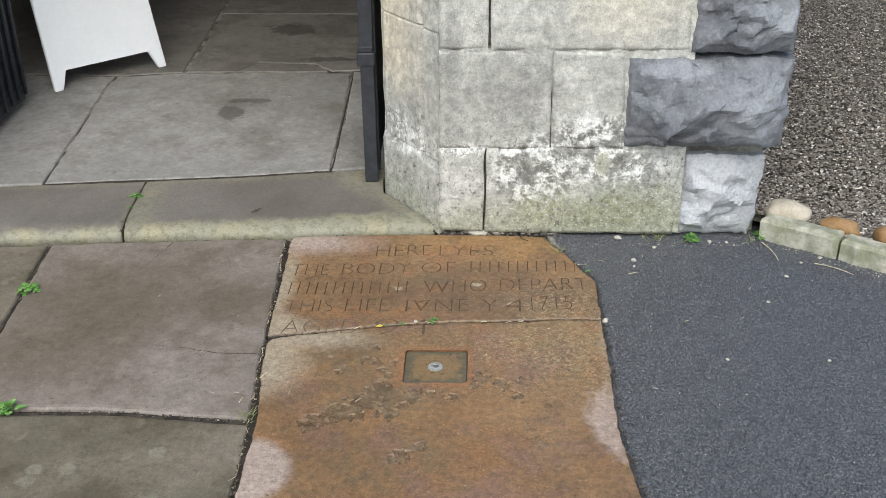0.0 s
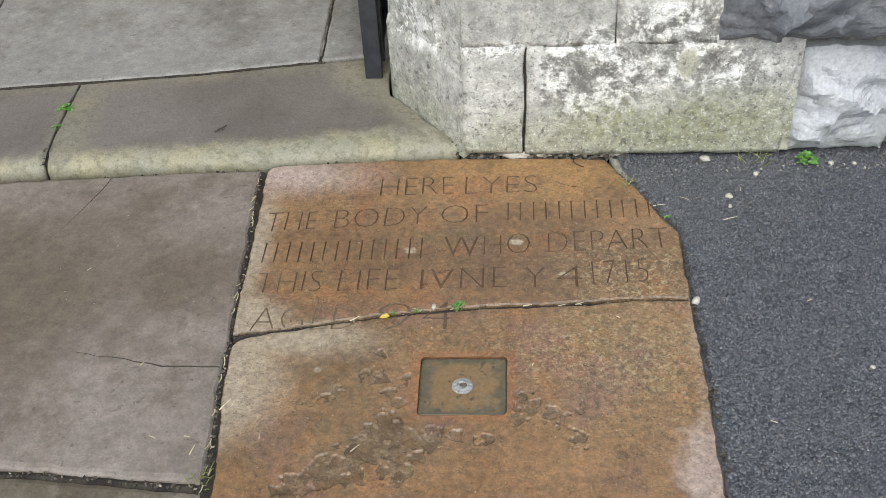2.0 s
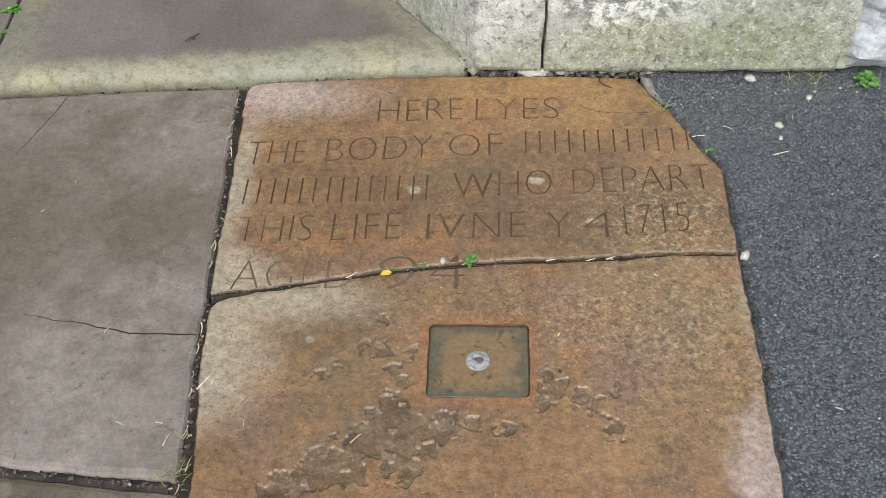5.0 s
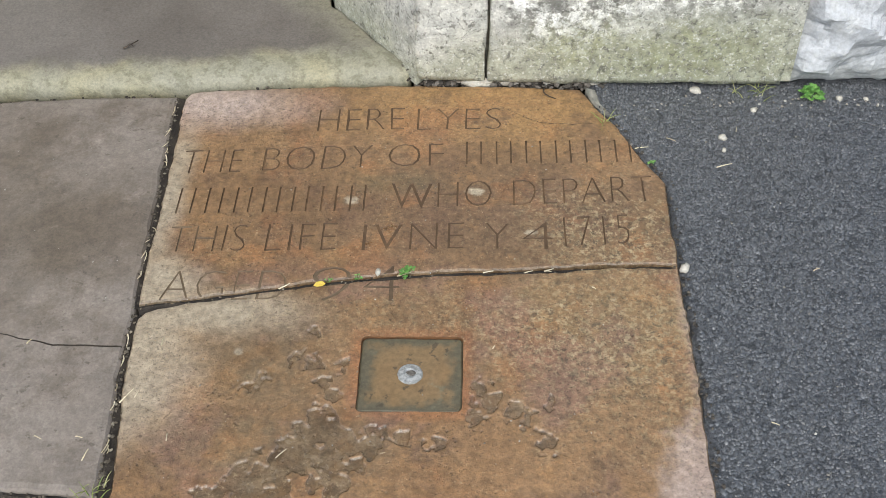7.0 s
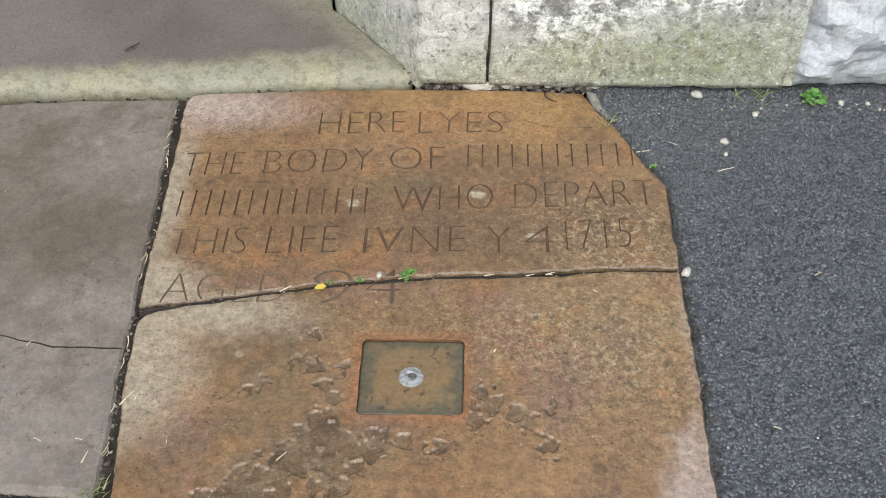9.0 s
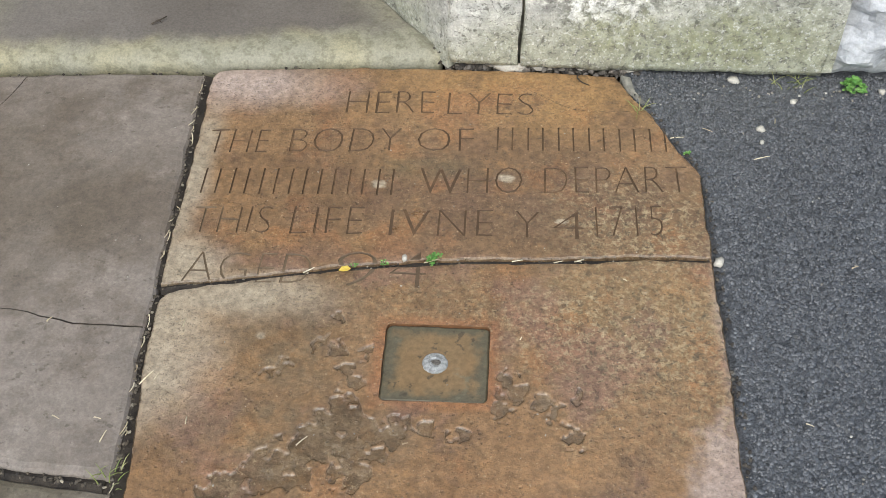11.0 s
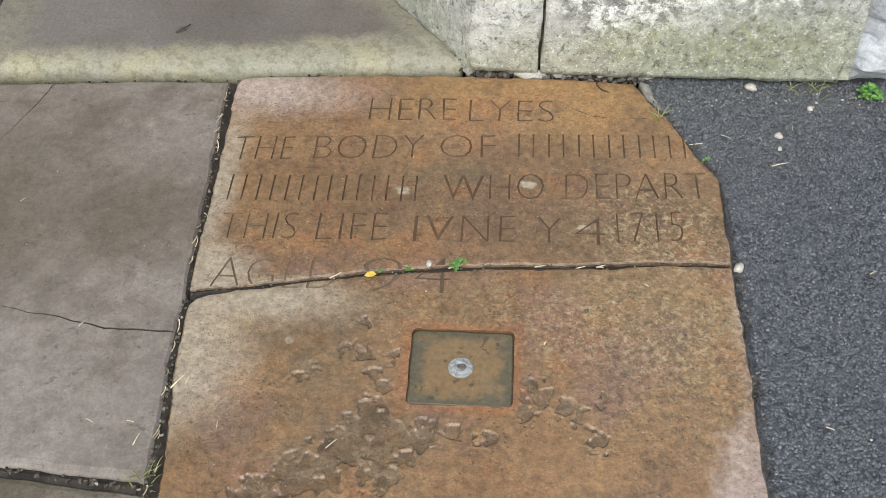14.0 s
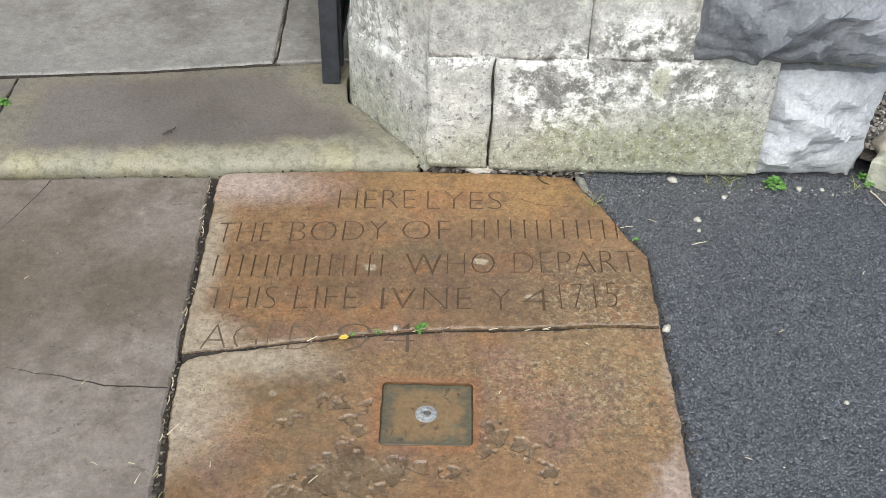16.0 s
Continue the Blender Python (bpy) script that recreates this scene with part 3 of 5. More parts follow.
def slab(pts, z0, z1, rings=((0.0, -0.008), (0.002, -0.003), (0.007, 0.0)), step=0.02, jitter=0.003, seed=0.0, wear=None, levels=0, rough=0.0, tops=None, mesh=0.035, wave=0.0015, relief=None):
    """An upright-sided stone with an uneven outline and worn upper edge."""
    ring0 = dense(pts, step, jitter, seed)
    nor = inward(ring0)
    bm = bmesh.new()
    loops = [[bm.verts.new((p.x, p.y, z0)) for p in ring0]]
    for j in range(1, levels + 1):
        z = z0 + (z1 + rings[0][1] - z0) * j / (levels + 1)
        loops.append([])
        for p, q in zip(ring0, nor):
            d = rough * (noise.noise((p.x * 18, p.y * 18, z * 18 + seed)) + 0.5 * noise.noise((p.x * 60, p.y * 60, z * 60 + seed)))
            loops[-1].append(bm.verts.new((p.x + q.x * d, p.y + q.y * d, z)))
    for inset, dz in rings:
        row = []
        for p, q in zip(ring0, nor):
            w = wear(p.x, p.y) if wear else 1.0
            lift = tops(p.x, p.y) if tops else 0.0
            q = Vector((0.0, 1.0)) if wear and w > 0.5 else q
            row.append(bm.verts.new((p.x + q.x * inset * w, p.y + q.y * inset * w, z1 + dz * w + lift)))
        loops.append(row)
    n = len(ring0)
    for a, b in zip(loops, loops[1:]):
        for i in range(n):
            bm.faces.new((a[i], a[(i + 1) % n], b[(i + 1) % n], b[i]))
    fill_top(bm, loops[-1], mesh, wave, seed, relief)
    bm.faces.new(loops[0][::-1])
    return bm


def box(bm, x0, x1, y0, y1, z0, z1, bevel=0.0):
    vs = [bm.verts.new((x, y, z)) for x in (x0, x1) for y in (y0, y1) for z in (z0, z1)]
    fs = [bm.faces.new([vs[i] for i in q]) for q in ((0, 1, 3, 2), (4, 6, 7, 5), (0, 4, 5, 1), (2, 3, 7, 6), (0, 2, 6, 4), (1, 5, 7, 3))]
    if bevel:
        bmesh.ops.bevel(bm, geom=list({e for f in fs for e in f.edges}), offset=bevel, segments=2, affect="EDGES", profile=0.6)
    return bm


def face_stone(x0, x1, z0, z1, y, depth, shape, step=0.012, lean0=0.0, lean1=0.0, ragged=0.003):
    """A wall stone whose front is a relief: shape(u, v, x, z) gives how far it stands out. lean: how far its sides lean at the top."""
    nx, nz = max(3, round((x1 - x0) / step)), max(3, round((z1 - z0) / step))
    bm = bmesh.new()
    grid = []
    for i in range(nx + 1):
        col = []
        for j in range(nz + 1):
            u, v = i / nx, j / nz
            x = x0 + lean0 * v + (x1 + lean1 * v - x0 - lean0 * v) * u
            z = z0 + (z1 - z0) * v
            edge = min(u, 1 - u) * (x1 - x0), min(v, 1 - v) * (z1 - z0)
            jx = ragged * (noise.noise((x * 14, z * 14, x0 * 7)) + 0.5 * noise.noise((x * 45, z * 45, x0 * 7)))
            jz = ragged * (noise.noise((x * 14, z * 14, z0 * 9 + 5)) + 0.5 * noise.noise((x * 45, z * 45, z0 * 9 + 5)))
            col.append(bm.verts.new((x + jx, y - shape(min(edge), x, z), z + jz)))
        grid.append(col)
    for i in range(nx):
        for j in range(nz):
            bm.faces.new((grid[i][j], grid[i + 1][j], grid[i + 1][j + 1], grid[i][j + 1]))
    rim = [grid[i][0] for i in range(nx + 1)] + [grid[nx][j] for j in range(1, nz + 1)]
    rim += [grid[i][nz] for i in range(nx - 1, -1, -1)] + [grid[0][j] for j in range(nz - 1, 0, -1)]
    back = [bm.verts.new((v.co.x, y + depth, v.co.z)) for v in rim]
    n = len(rim)
    for i in range(n):
        bm.faces.new((rim[(i + 1) % n], rim[i], back[i], back[(i + 1) % n]))
    bm.faces.new(back)
    return bm


def dressed(edge, x, z):
    """Sawn ashlar, pitted, with worn arrises."""
    round_off = -0.002 * max(0.0, 1 - edge / 0.008) ** 2
    return round_off + 0.0022 * noise.noise((x * 16, z * 16, 1.0)) + 0.0014 * noise.noise((x * 70, z * 70, 4.0))


def rockface(seed, cx, cz, proud, w, h):
    """A split boss: slanting facets that meet in ridges and drop steeply to the drafted edge."""
    rnd = random.Random(seed)
    planes = []
    for i in range(11):
        t = i * 6.283 / 11 + rnd.uniform(-0.3, 0.3)
        far, steep = rnd.uniform(-0.15, 0.5), rnd.uniform(0.25, 0.95)
        planes.append((math.cos(t) / w * 2, math.sin(t) / h * 2, far, steep))

    chips = [(cx + rnd.uniform(-0.5, 0.5) * w, cz + rnd.uniform(-0.5, 0.5) * h, rnd.uniform(-0.6, 0.6), rnd.uniform(-0.6, 0.6), rnd.uniform(-0.006, 0.006)) for _ in range(15)]

    def shape(edge, x, z):
        px = x - cx + 0.03 * noise.noise((x * 9 + seed, z * 9, 0.0)) + 0.012 * noise.noise((x * 27 + seed, z * 27, 1.0))
        pz = z - cz + 0.03 * noise.noise((x * 9, z * 9 + seed, 7.0)) + 0.012 * noise.noise((x * 27, z * 27 + seed, 3.0))
        d = proud * (1.1 - max(max(0.0, (nx * px + nz * pz - far)) * steep for nx, nz, far, steep in planes))
        d += 0.02 * (abs(noise.noise((x * 10 + seed, z * 10, 2.0))) - 0.25) + 0.006 * noise.noise((x * 34, z * 34, seed)) + 0.0018 * noise.noise((x * 80, z * 80 + seed, 5.0))
        ax, az = px + cx, pz + cz
        ranked = sorted(((ax - qx) ** 2 + (az - qz) ** 2, tx * (ax - qx) + tz * (az - qz) + lift) for qx, qz, tx, tz, lift in chips)[:2]
        near, far2 = math.sqrt(ranked[0][0]), math.sqrt(ranked[1][0])
        f = min(1.0, (far2 - near) / 0.024)
        d += 0.75 * (ranked[0][1] * (0.5 + 0.5 * f) + ranked[1][1] * (0.5 - 0.5 * f))
        return max(d, 0.012) * min(1.0, edge / 0.03) ** 0.55

    return shape


def lump(bm, at, r, squash=(1, 1, 1), seed=0, uneven=0.25, sub=1, turn=0.0):
    """A rounded, uneven stone added to bm."""
    made = bmesh.ops.create_icosphere(bm, subdivisions=sub, radius=1.0)["verts"]
    c, s = math.cos(turn), math.sin(turn)
    for v in made:
        d = 1 + uneven * noise.noise((v.co.x * 1.3 + seed * 3.1, v.co.y * 1.3, v.co.z * 1.3 + seed)) * 1.6
        x, y, z = v.co.x * d * r * squash[0], v.co.y * d * r * squash[1], v.co.z * d * r * squash[2]
        v.co = (at[0] + c * x - s * y, at[1] + s * x + c * y, at[2] + z)


def stalk(bm, a, b, r, bend=(0, 0, 0), n=4, tip=0.4):
    """A thin tapered stem from a to b, bowed by bend."""
    a, b, bend = Vector(a), Vector(b), Vector(bend)
    side = (b - a).cross(Vector((0.3, 0.2, 1))).normalized()
    up = side.cross((b - a).normalized())
    rows = []
    for i in range(n + 1):
        t = i / n
        p = a.lerp(b, t) + bend * 4 * t * (1 - t)
        q = r * (1 - (1 - tip) * t)
        rows.append([bm.verts.new(p + (side * math.cos(w) + up * math.sin(w)) * q) for w in (0.0, 2.1, 4.2)])
    for p, q in zip(rows, rows[1:]):
        for i in range(3):
            bm.faces.new((p[i], p[(i + 1) % 3], q[(i + 1) % 3], q[i]))
    bm.faces.new(rows[0][::-1])
    bm.faces.new(rows[-1])


def leaflet(bm, at, heading, length, width, rise):
    """One small rounded leaf, folded along its rib."""
    h = Vector((math.cos(heading), math.sin(heading), rise)).normalized()
    s = h.cross(Vector((0, 0, 1))).normalized()
    at = Vector(at)
    up = s.cross(h)
    rib = [bm.verts.new(at + h * length * t + up * length * 0.12 * math.sin(t * 3.1)) for t in (0, 0.45, 1.0)]
    for sg in (-1, 1):
        a = bm.verts.new(at + h * length * 0.3 + s * width * 0.42 * sg + up * 0.15 * width)
        b = bm.verts.new(at + h * length * 0.75 + s * width * 0.45 * sg + up * 0.15 * width)
        q = ((rib[0], rib[1], a), (rib[1], b, a), (rib[1], rib[2], b))
        for f in q:
            bm.faces.new(f if sg < 0 else f[::-1])


def weed(at, r, n, seed, name="weed", tall=1.3, label="small bright green weed with rounded leaves in a joint"):
    rnd = random.Random(seed)
    root = tagged(empty(name), label, "weed", "weeds in the joints")
    bm, st = bmesh.new(), bmesh.new()
    for _ in range(n):
        w, d = rnd.uniform(0, 6.283), r * rnd.random() ** 0.6
        p = (at[0] + d * math.cos(w), at[1] + d * math.sin(w) * 0.8, at[2] + tall * r * rnd.uniform(0.15, 0.55) * (1.2 - d / r))
        stalk(st, (at[0] + 0.2 * d * math.cos(w), at[1] + 0.2 * d * math.sin(w), at[2] - 0.004), p, 0.0007, n=2)
        for q in range(3):
            leaflet(bm, p, w + q * 2.1 + rnd.uniform(-0.4, 0.4), r * rnd.uniform(0.28, 0.45), r * rnd.uniform(0.3, 0.42), rnd.uniform(-0.1, 0.5))
    part("leaves", bm, WEED, root)
    part("stems", st, WEED, root)
    return root


def grass(at, h, n, seed, spread=0.02):
    rnd = random.Random(seed)
    bm = bmesh.new()
    for _ in range(n):
        w = rnd.uniform(0, 6.283)
        a = (at[0] + rnd.uniform(-1, 1) * spread * 0.5, at[1] + rnd.uniform(-1, 1) * spread * 0.5, at[2] - 0.003)
        l = h * rnd.uniform(0.5, 1.0)
        b = (a[0] + math.cos(w) * l * 0.7, a[1] + math.sin(w) * l * 0.7, at[2] + l * rnd.uniform(0.15, 0.7))
        stalk(bm, a, b, 0.0011, (0, 0, l * 0.12), 3, 0.2)
    return tagged(part("grass_tuft", bm, GRASS), "small tuft of pale green grass in a joint", "grass", "grass tufts")


def cut(ob, cutters):
    """Carves the cutters out of ob; their material lines the cuts."""
    for c in cutters:
        mod = ob.modifiers.new("carve", "BOOLEAN")
        mod.object, mod.operation, mod.solver = c, "DIFFERENCE", "EXACT"
        mod.material_mode = "TRANSFER"
    me = bpy.data.meshes.new_from_object(ob.evaluated_get(bpy.context.evaluated_depsgraph_get()))
    ob.modifiers.clear()
    ob.data = me


def word(text, x0, x1, y0, y1, size=0.09, thin=-0.0024, slant=0.0, tilt=0.0):
    """A solid of the word in the built-in font, fitted between x0, x1 and the lines y0, y1, to carve with. tilt: rise of the line per metre."""
    cu = bpy.data.curves.new("word", "FONT")
    cu.body, cu.size, cu.extrude, cu.offset, cu.resolution_u = text, size, 0.5, thin, 3
    ob = new("word", cu)
    me = bpy.data.meshes.new_from_object(ob.evaluated_get(bpy.context.evaluated_depsgraph_get()))
    bpy.data.objects.remove(ob)
    co = np.array([v.co for v in me.vertices])
    lo, hi = co.min(0), co.max(0)
    for v in me.vertices:
        u, w = (v.co.x - lo[0]) / (hi[0] - lo[0]), (v.co.y - lo[1]) / (hi[1] - lo[1])
        x = x0 + u * (x1 - x0) + slant * w * (y1 - y0)
        y = y0 + w * (y1 - y0) + tilt * (x - x0)
        n = noise.noise_vector((x * 55, y * 55, 3.0)) * 0.0016 + noise.noise_vector((x * 14, y * 14, 8.0)) * 0.002
        v.co = (x + n.x, y + n.y, 0.01 if v.co.z > 0 else -0.003)
    me.materials.append(LETTER)
    bm = bmesh.new()
    bm.from_mesh(me)
    bmesh.ops.remove_doubles(bm, verts=bm.verts, dist=1e-6)
    bm.to_mesh(me)
    bm.free()
    return new("word", me)


def bars(letters, x0, x1, y0, y1, tilt=0.0):
    """Plain upright bars in place of a name."""
    bm = bmesh.new()
    pitch = (x1 - x0) / letters
    for i in range(letters):
        for f in (0.2, 0.68):
            x = x0 + (i + f) * pitch
            t = tilt * (x - x0)
            box(bm, x - 0.0015, x + 0.0015, y0 + t, y1 + t, -0.003, 0.01)
    bmesh.ops.recalc_face_normals(bm, faces=bm.faces)
    return part("name_bars", bm, LETTER)


def groove(pts, width, depth, z):
    """A wandering crack to carve, from a line of points; it narrows at its first end."""
    line = []
    for a, b in zip(pts, pts[1:]):
        for i in range(8):
            p = Vector(a).lerp(Vector(b), i / 8)
            w = noise.noise_vector((p.x * 40, p.y * 40, 2.0)) * 0.004
            line.append(p + Vector((w.x, w.y)))
    line.append(Vector(pts[-1]))
    bm = bmesh.new()
    rows = []
    for i, p in enumerate(line):
        t = (line[min(i + 1, len(line) - 1)] - line[max(i - 1, 0)]).normalized()
        q = Vector((-t.y, t.x)) * width * (0.25 + 0.75 * min(1, i / len(line) * 2)) / 2
        rows.append([bm.verts.new((p.x + s * q.x, p.y + s * q.y, zz)) for s, zz in ((1, z + 0.01), (-1, z + 0.01), (-1, z - depth), (1, z - depth))])
    for a, b in zip(rows, rows[1:]):
        for i in range(4):
            bm.faces.new((a[i], b[i], b[(i + 1) % 4], a[(i + 1) % 4]))
    bm.faces.new(rows[0])
    bm.faces.new(rows[-1][::-1])
    bmesh.ops.recalc_face_normals(bm, faces=bm.faces)
    return part("groove", bm, CRACK_DIRT)


def discard(obs):
    for o in obs:
        bpy.data.objects.remove(o)


# ---- ground ----
bm = bmesh.new()
bmesh.ops.create_grid(bm, x_segments=24, y_segments=24, size=250)
for v in bm.verts:
    v.co.z = -0.05
tagged(part("ground", bm, SOIL), "dark damp soil under the paving", "ground", kind="structure")

edge = [(0.79, 0.05), (0.794, -0.03), (0.834, -0.1), (0.876, -0.195), (0.903, -0.238), (0.903, -0.377), (0.901, -0.44), (0.906, -0.576), (0.902, -0.708), (0.902, -0.9), (0.927, -1.15), (0.95, -1.55)]
bm = slab(edge + [(-0.2, -1.57), (-0.2, -7.0), (9.0, -7.0), (9.0, -4.6), (3.0, -1.15), (1.68, -0.095), (1.56, 0.005), (1.46, 0.1), (1.42, 0.16)],
          -0.04, -0.003, ((0.0, -0.01), (0.004, -0.004), (0.012, 0.0)), 0.03, 0.006, 3.0, mesh=0)
tagged(part("road", bm, ASPHALT), "dark fine asphalt path, damp, with a ragged edge", "road", kind="structure")

# ---- paving beside the grave slab ----
pavement = tagged(empty("pavement"), "worn mauve sandstone paving slabs with open joints", "pavement", kind="structure")
TOP = ((0.0, -0.016), (0.002, -0.007), (0.006, -0.002), (0.014, 0.0))
P1 = [(-0.003, 0.0), (0.004, -0.12), (0.02, -0.36), (0.029, -0.53), (0.036, -0.68), (0.053, -0.86), (0.051, -0.887), (-0.1, -0.878), (-0.25, -0.862), (-0.52, -0.862), (-0.66, -0.87), (-0.672, -0.5), (-0.705, -0.045), (-0.4, -0.022), (-0.2, -0.006)]
main = part("paving_slab", slab(P1, -0.045, 0.0, TOP, jitter=0.0048, step=0.014, seed=1.0), PAVE, pavement, "large mauve-brown sandstone slab with a fine crack")
cracks = [groove([(-0.26, -0.583), (-0.156, -0.604), (-0.079, -0.619), (-0.014, -0.623), (0.05, -0.62)], 0.0032, 0.004, 0.0),
          groove([(-0.40, -0.22), (-0.352, -0.08), (-0.33, 0.01)], 0.0016, 0.0025, 0.0)]
cut(main, cracks)
discard(cracks)
part("paving_slab", slab([(-0.714, -0.05), (-0.682, -0.5), (-0.67, -0.87), (-1.5, -0.88), (-1.55, -0.09)], -0.045, -0.002, TOP, seed=2.0), PAVE_MOSS, pavement)
part("paving_slab", slab([(0.056, -0.905), (0.064, -1.0), (0.065, -1.17), (0.069, -1.54), (-0.63, -1.54), (-0.63, -0.880), (-0.25, -0.874), (-0.1, -0.889)], -0.045, -0.004, TOP, seed=3.0), PAVE_MOSS, pavement, "mossy olive-brown sandstone slab")
part("paving_slab", slab([(-0.65, -0.892), (-0.65, -1.54), (-1.5, -1.54), (-1.5, -0.9)], -0.045, -0.003, TOP, seed=4.0), PAVE_MOSS, pavement)
part("paving_slab", slab([(-0.22, -1.57), (-0.22, -2.6), (-1.5, -2.6), (-1.5, -1.56)], -0.045, -0.003, TOP, seed=5.0), PAVE, pavement)
part("paving_slab", slab([(-0.22, -2.62), (-0.22, -4.0), (-1.5, -4.0), (-1.5, -2.62)], -0.045, -0.003, TOP, seed=6.0), PAVE, pavement)
part("paving_slab", slab([(-1.57, -0.09), (-1.52, -0.9), (-1.52, -4.0), (-3.0, -4.0), (-3.0, -0.1)], -0.045, -0.003, TOP, seed=7.0), PAVE, pavement)

# ---- the grave slab, broken in two ----
grave = tagged(empty("gravestone"), "rust-orange sandstone grave slab cracked across, with cut lettering", "gravestone")
CRACK = [(0.904, -0.439), (0.786, -0.440), (0.664, -0.453), (0.523, -0.460), (0.467, -0.464), (0.392, -0.473), (0.318, -0.484), (0.244, -0.497), (0.153, -0.517), (0.098, -0.528), (0.036, -0.537)]
A = [(0.045, 0.016), (0.022, 0.007), (0.011, -0.012), (0.012, -0.04), (0.022, -0.25), (0.032, -0.5)] + [(x, y + 0.003) for x, y in CRACK[::-1]] + [(0.906, -0.377), (0.906, -0.24), (0.88, -0.192), (0.836, -0.09), (0.795, -0.022), (0.775, 0.026), (0.635, 0.034), (0.458, 0.036), (0.235, 0.029)]
B = [(x, y - 0.003 - 0.0035 * (0.9 - x)) for x, y in CRACK[:-1]] + [(0.07, -0.54), (0.05, -0.549), (0.041, -0.563), (0.040, -0.6), (0.044, -0.676), (0.060, -0.80), (0.072, -0.9), (0.074, -1.17), (0.08, -1.53), (0.95, -1.53), (0.93, -1.15), (0.905, -0.9), (0.905, -0.708), (0.909, -0.576)]
CRISP = ((0.0, -0.012), (0.0012, -0.004), (0.004, -0.001), (0.010, 0.0))
# hollows where the stone has flaked away: x, y, radius
HOLLOWS = [(0.315, -0.588, 0.012), (0.252, -0.681, 0.014), (0.24, -0.7, 0.012), (0.305, -0.637, 0.012), (0.332, -0.648, 0.012), (0.347, -0.682, 0.014), (0.369, -0.656, 0.014), (0.36, -0.712, 0.018),
           (0.345, -0.766, 0.03), (0.375, -0.802, 0.032), (0.325, -0.812, 0.036), (0.29, -0.845, 0.032), (0.25, -0.873, 0.034), (0.302, -0.878, 0.022), (0.37, -0.862, 0.026), (0.402, -0.832, 0.018),
           (0.425, -0.79, 0.026), (0.47, -0.786, 0.016), (0.516, -0.79, 0.015), (0.582, -0.69, 0.012), (0.6, -0.712, 0.018), (0.575, -0.746, 0.014), (0.637, -0.736, 0.02), (0.68, -0.726, 0.015),
           (0.645, -0.76, 0.01), (0.675, -0.786, 0.022), (0.571, -0.722, 0.009), (0.415, -1.02, 0.026), (0.456, -0.986, 0.016), (0.2, -0.9, 0.03)]


def flaked(x, y):
    """Height of the lower slab's face: shallow flat-bottomed hollows with ragged lips in a grainy skin."""
    w = noise.noise_vector((x * 30, y * 30, 2.0)) * 0.014 + noise.noise_vector((x * 85, y * 85, 6.0)) * 0.009
    px, py = x + w.x, y + w.y
    s = max(r * 1.15 - math.hypot(px - cx, py - cy) for cx, cy, r in HOLLOWS)
    grain = 0.0003 * noise.noise((x * 150, y * 150, 1.0)) + 0.0004 * noise.noise((x * 55, y * 55, 4.0))
    if s < -0.03:
        return grain
    s -= 0.045 * max(0.0, noise.noise((x * 48, y * 48, 9.0)) + 0.5 * noise.noise((x * 110, y * 110, 5.0)) - 0.08)
    lip = 0.0007 * max(0.0, 1 - abs(s + 0.002) / 0.004)
    t = min(1.0, max(0.0, (s + 0.0002) / 0.0028))
    t = t * t * (3 - 2 * t)
    return grain * (1 - 0.5 * t) + lip - 0.0028 * t + 0.0008 * t * noise.noise((x * 60, y * 60, 7.0))


upper = part("upper_slab", slab(A, -0.045, 0.0, CRISP, 0.012, 0.0038, 11.0), GRAVE, grave, "rust-orange inscribed upper half, its corner broken off")
lower = part("lower_slab", slab(B, -0.045, 0.0, CRISP, 0.012, 0.0038, 12.0, relief=(0.1, 0.885, -1.065, -0.56, 0.002, flaked)), GRAVE, grave, "rust-orange lower half with flaked wet patches")
row5 = [word("AGED", 0.066, 0.268, -0.527, -0.463, tilt=0.02), word("9", 0.309, 0.374, -0.524, -0.450), word("4", 0.393, 0.452, -0.523, -0.445)]
rows = [word("HERE", 0.277, 0.438, -0.104, -0.042, tilt=0.03), word("LYES", 0.462, 0.618, -0.100, -0.038, tilt=0.03),
        word("THE", 0.044, 0.150, -0.225, -0.163, tilt=0.05), word("BODY", 0.190, 0.385, -0.215, -0.153, tilt=0.05), word("OF", 0.415, 0.513, -0.204, -0.142, tilt=0.05),
        bars(6, 0.545, 0.868, -0.195, -0.133, 0.03), bars(7, 0.046, 0.395, -0.328, -0.264, 0.035),
        word("W", 0.425, 0.497, -0.311, -0.247, thin=-0.0011), word("HO", 0.507, 0.6, -0.307, -0.243, tilt=0.06), word("DEPART", 0.637, 0.882, -0.300, -0.237, tilt=0.06),
        word("THIS", 0.056, 0.186, -0.421, -0.359, tilt=0.04), word("LIFE", 0.222, 0.340, -0.415, -0.353, tilt=0.04), word("I", 0.384, 0.389, -0.410, -0.350), word("V", 0.402, 0.448, -0.409, -0.349, thin=-0.0011), word("NE", 0.462, 0.553, -0.407, -0.347, tilt=0.04),
        word("Y", 0.590, 0.630, -0.405, -0.345), word("4", 0.652, 0.702, -0.405, -0.340), word("1715", 0.722, 0.832, -0.400, -0.330, tilt=0.09)]
def rounded(x0, x1, y0, y1, r):
    """A rectangle's outline with rounded corners."""
    out = []
    for cx, cy, a0 in ((x1 - r, y1 - r, 0), (x0 + r, y1 - r, 90), (x0 + r, y0 + r, 180), (x1 - r, y0 + r, 270)):
        out += [(cx + r * math.cos(radians(a0 + d)), cy + r * math.sin(radians(a0 + d))) for d in (0, 30, 60, 90)]
    return out


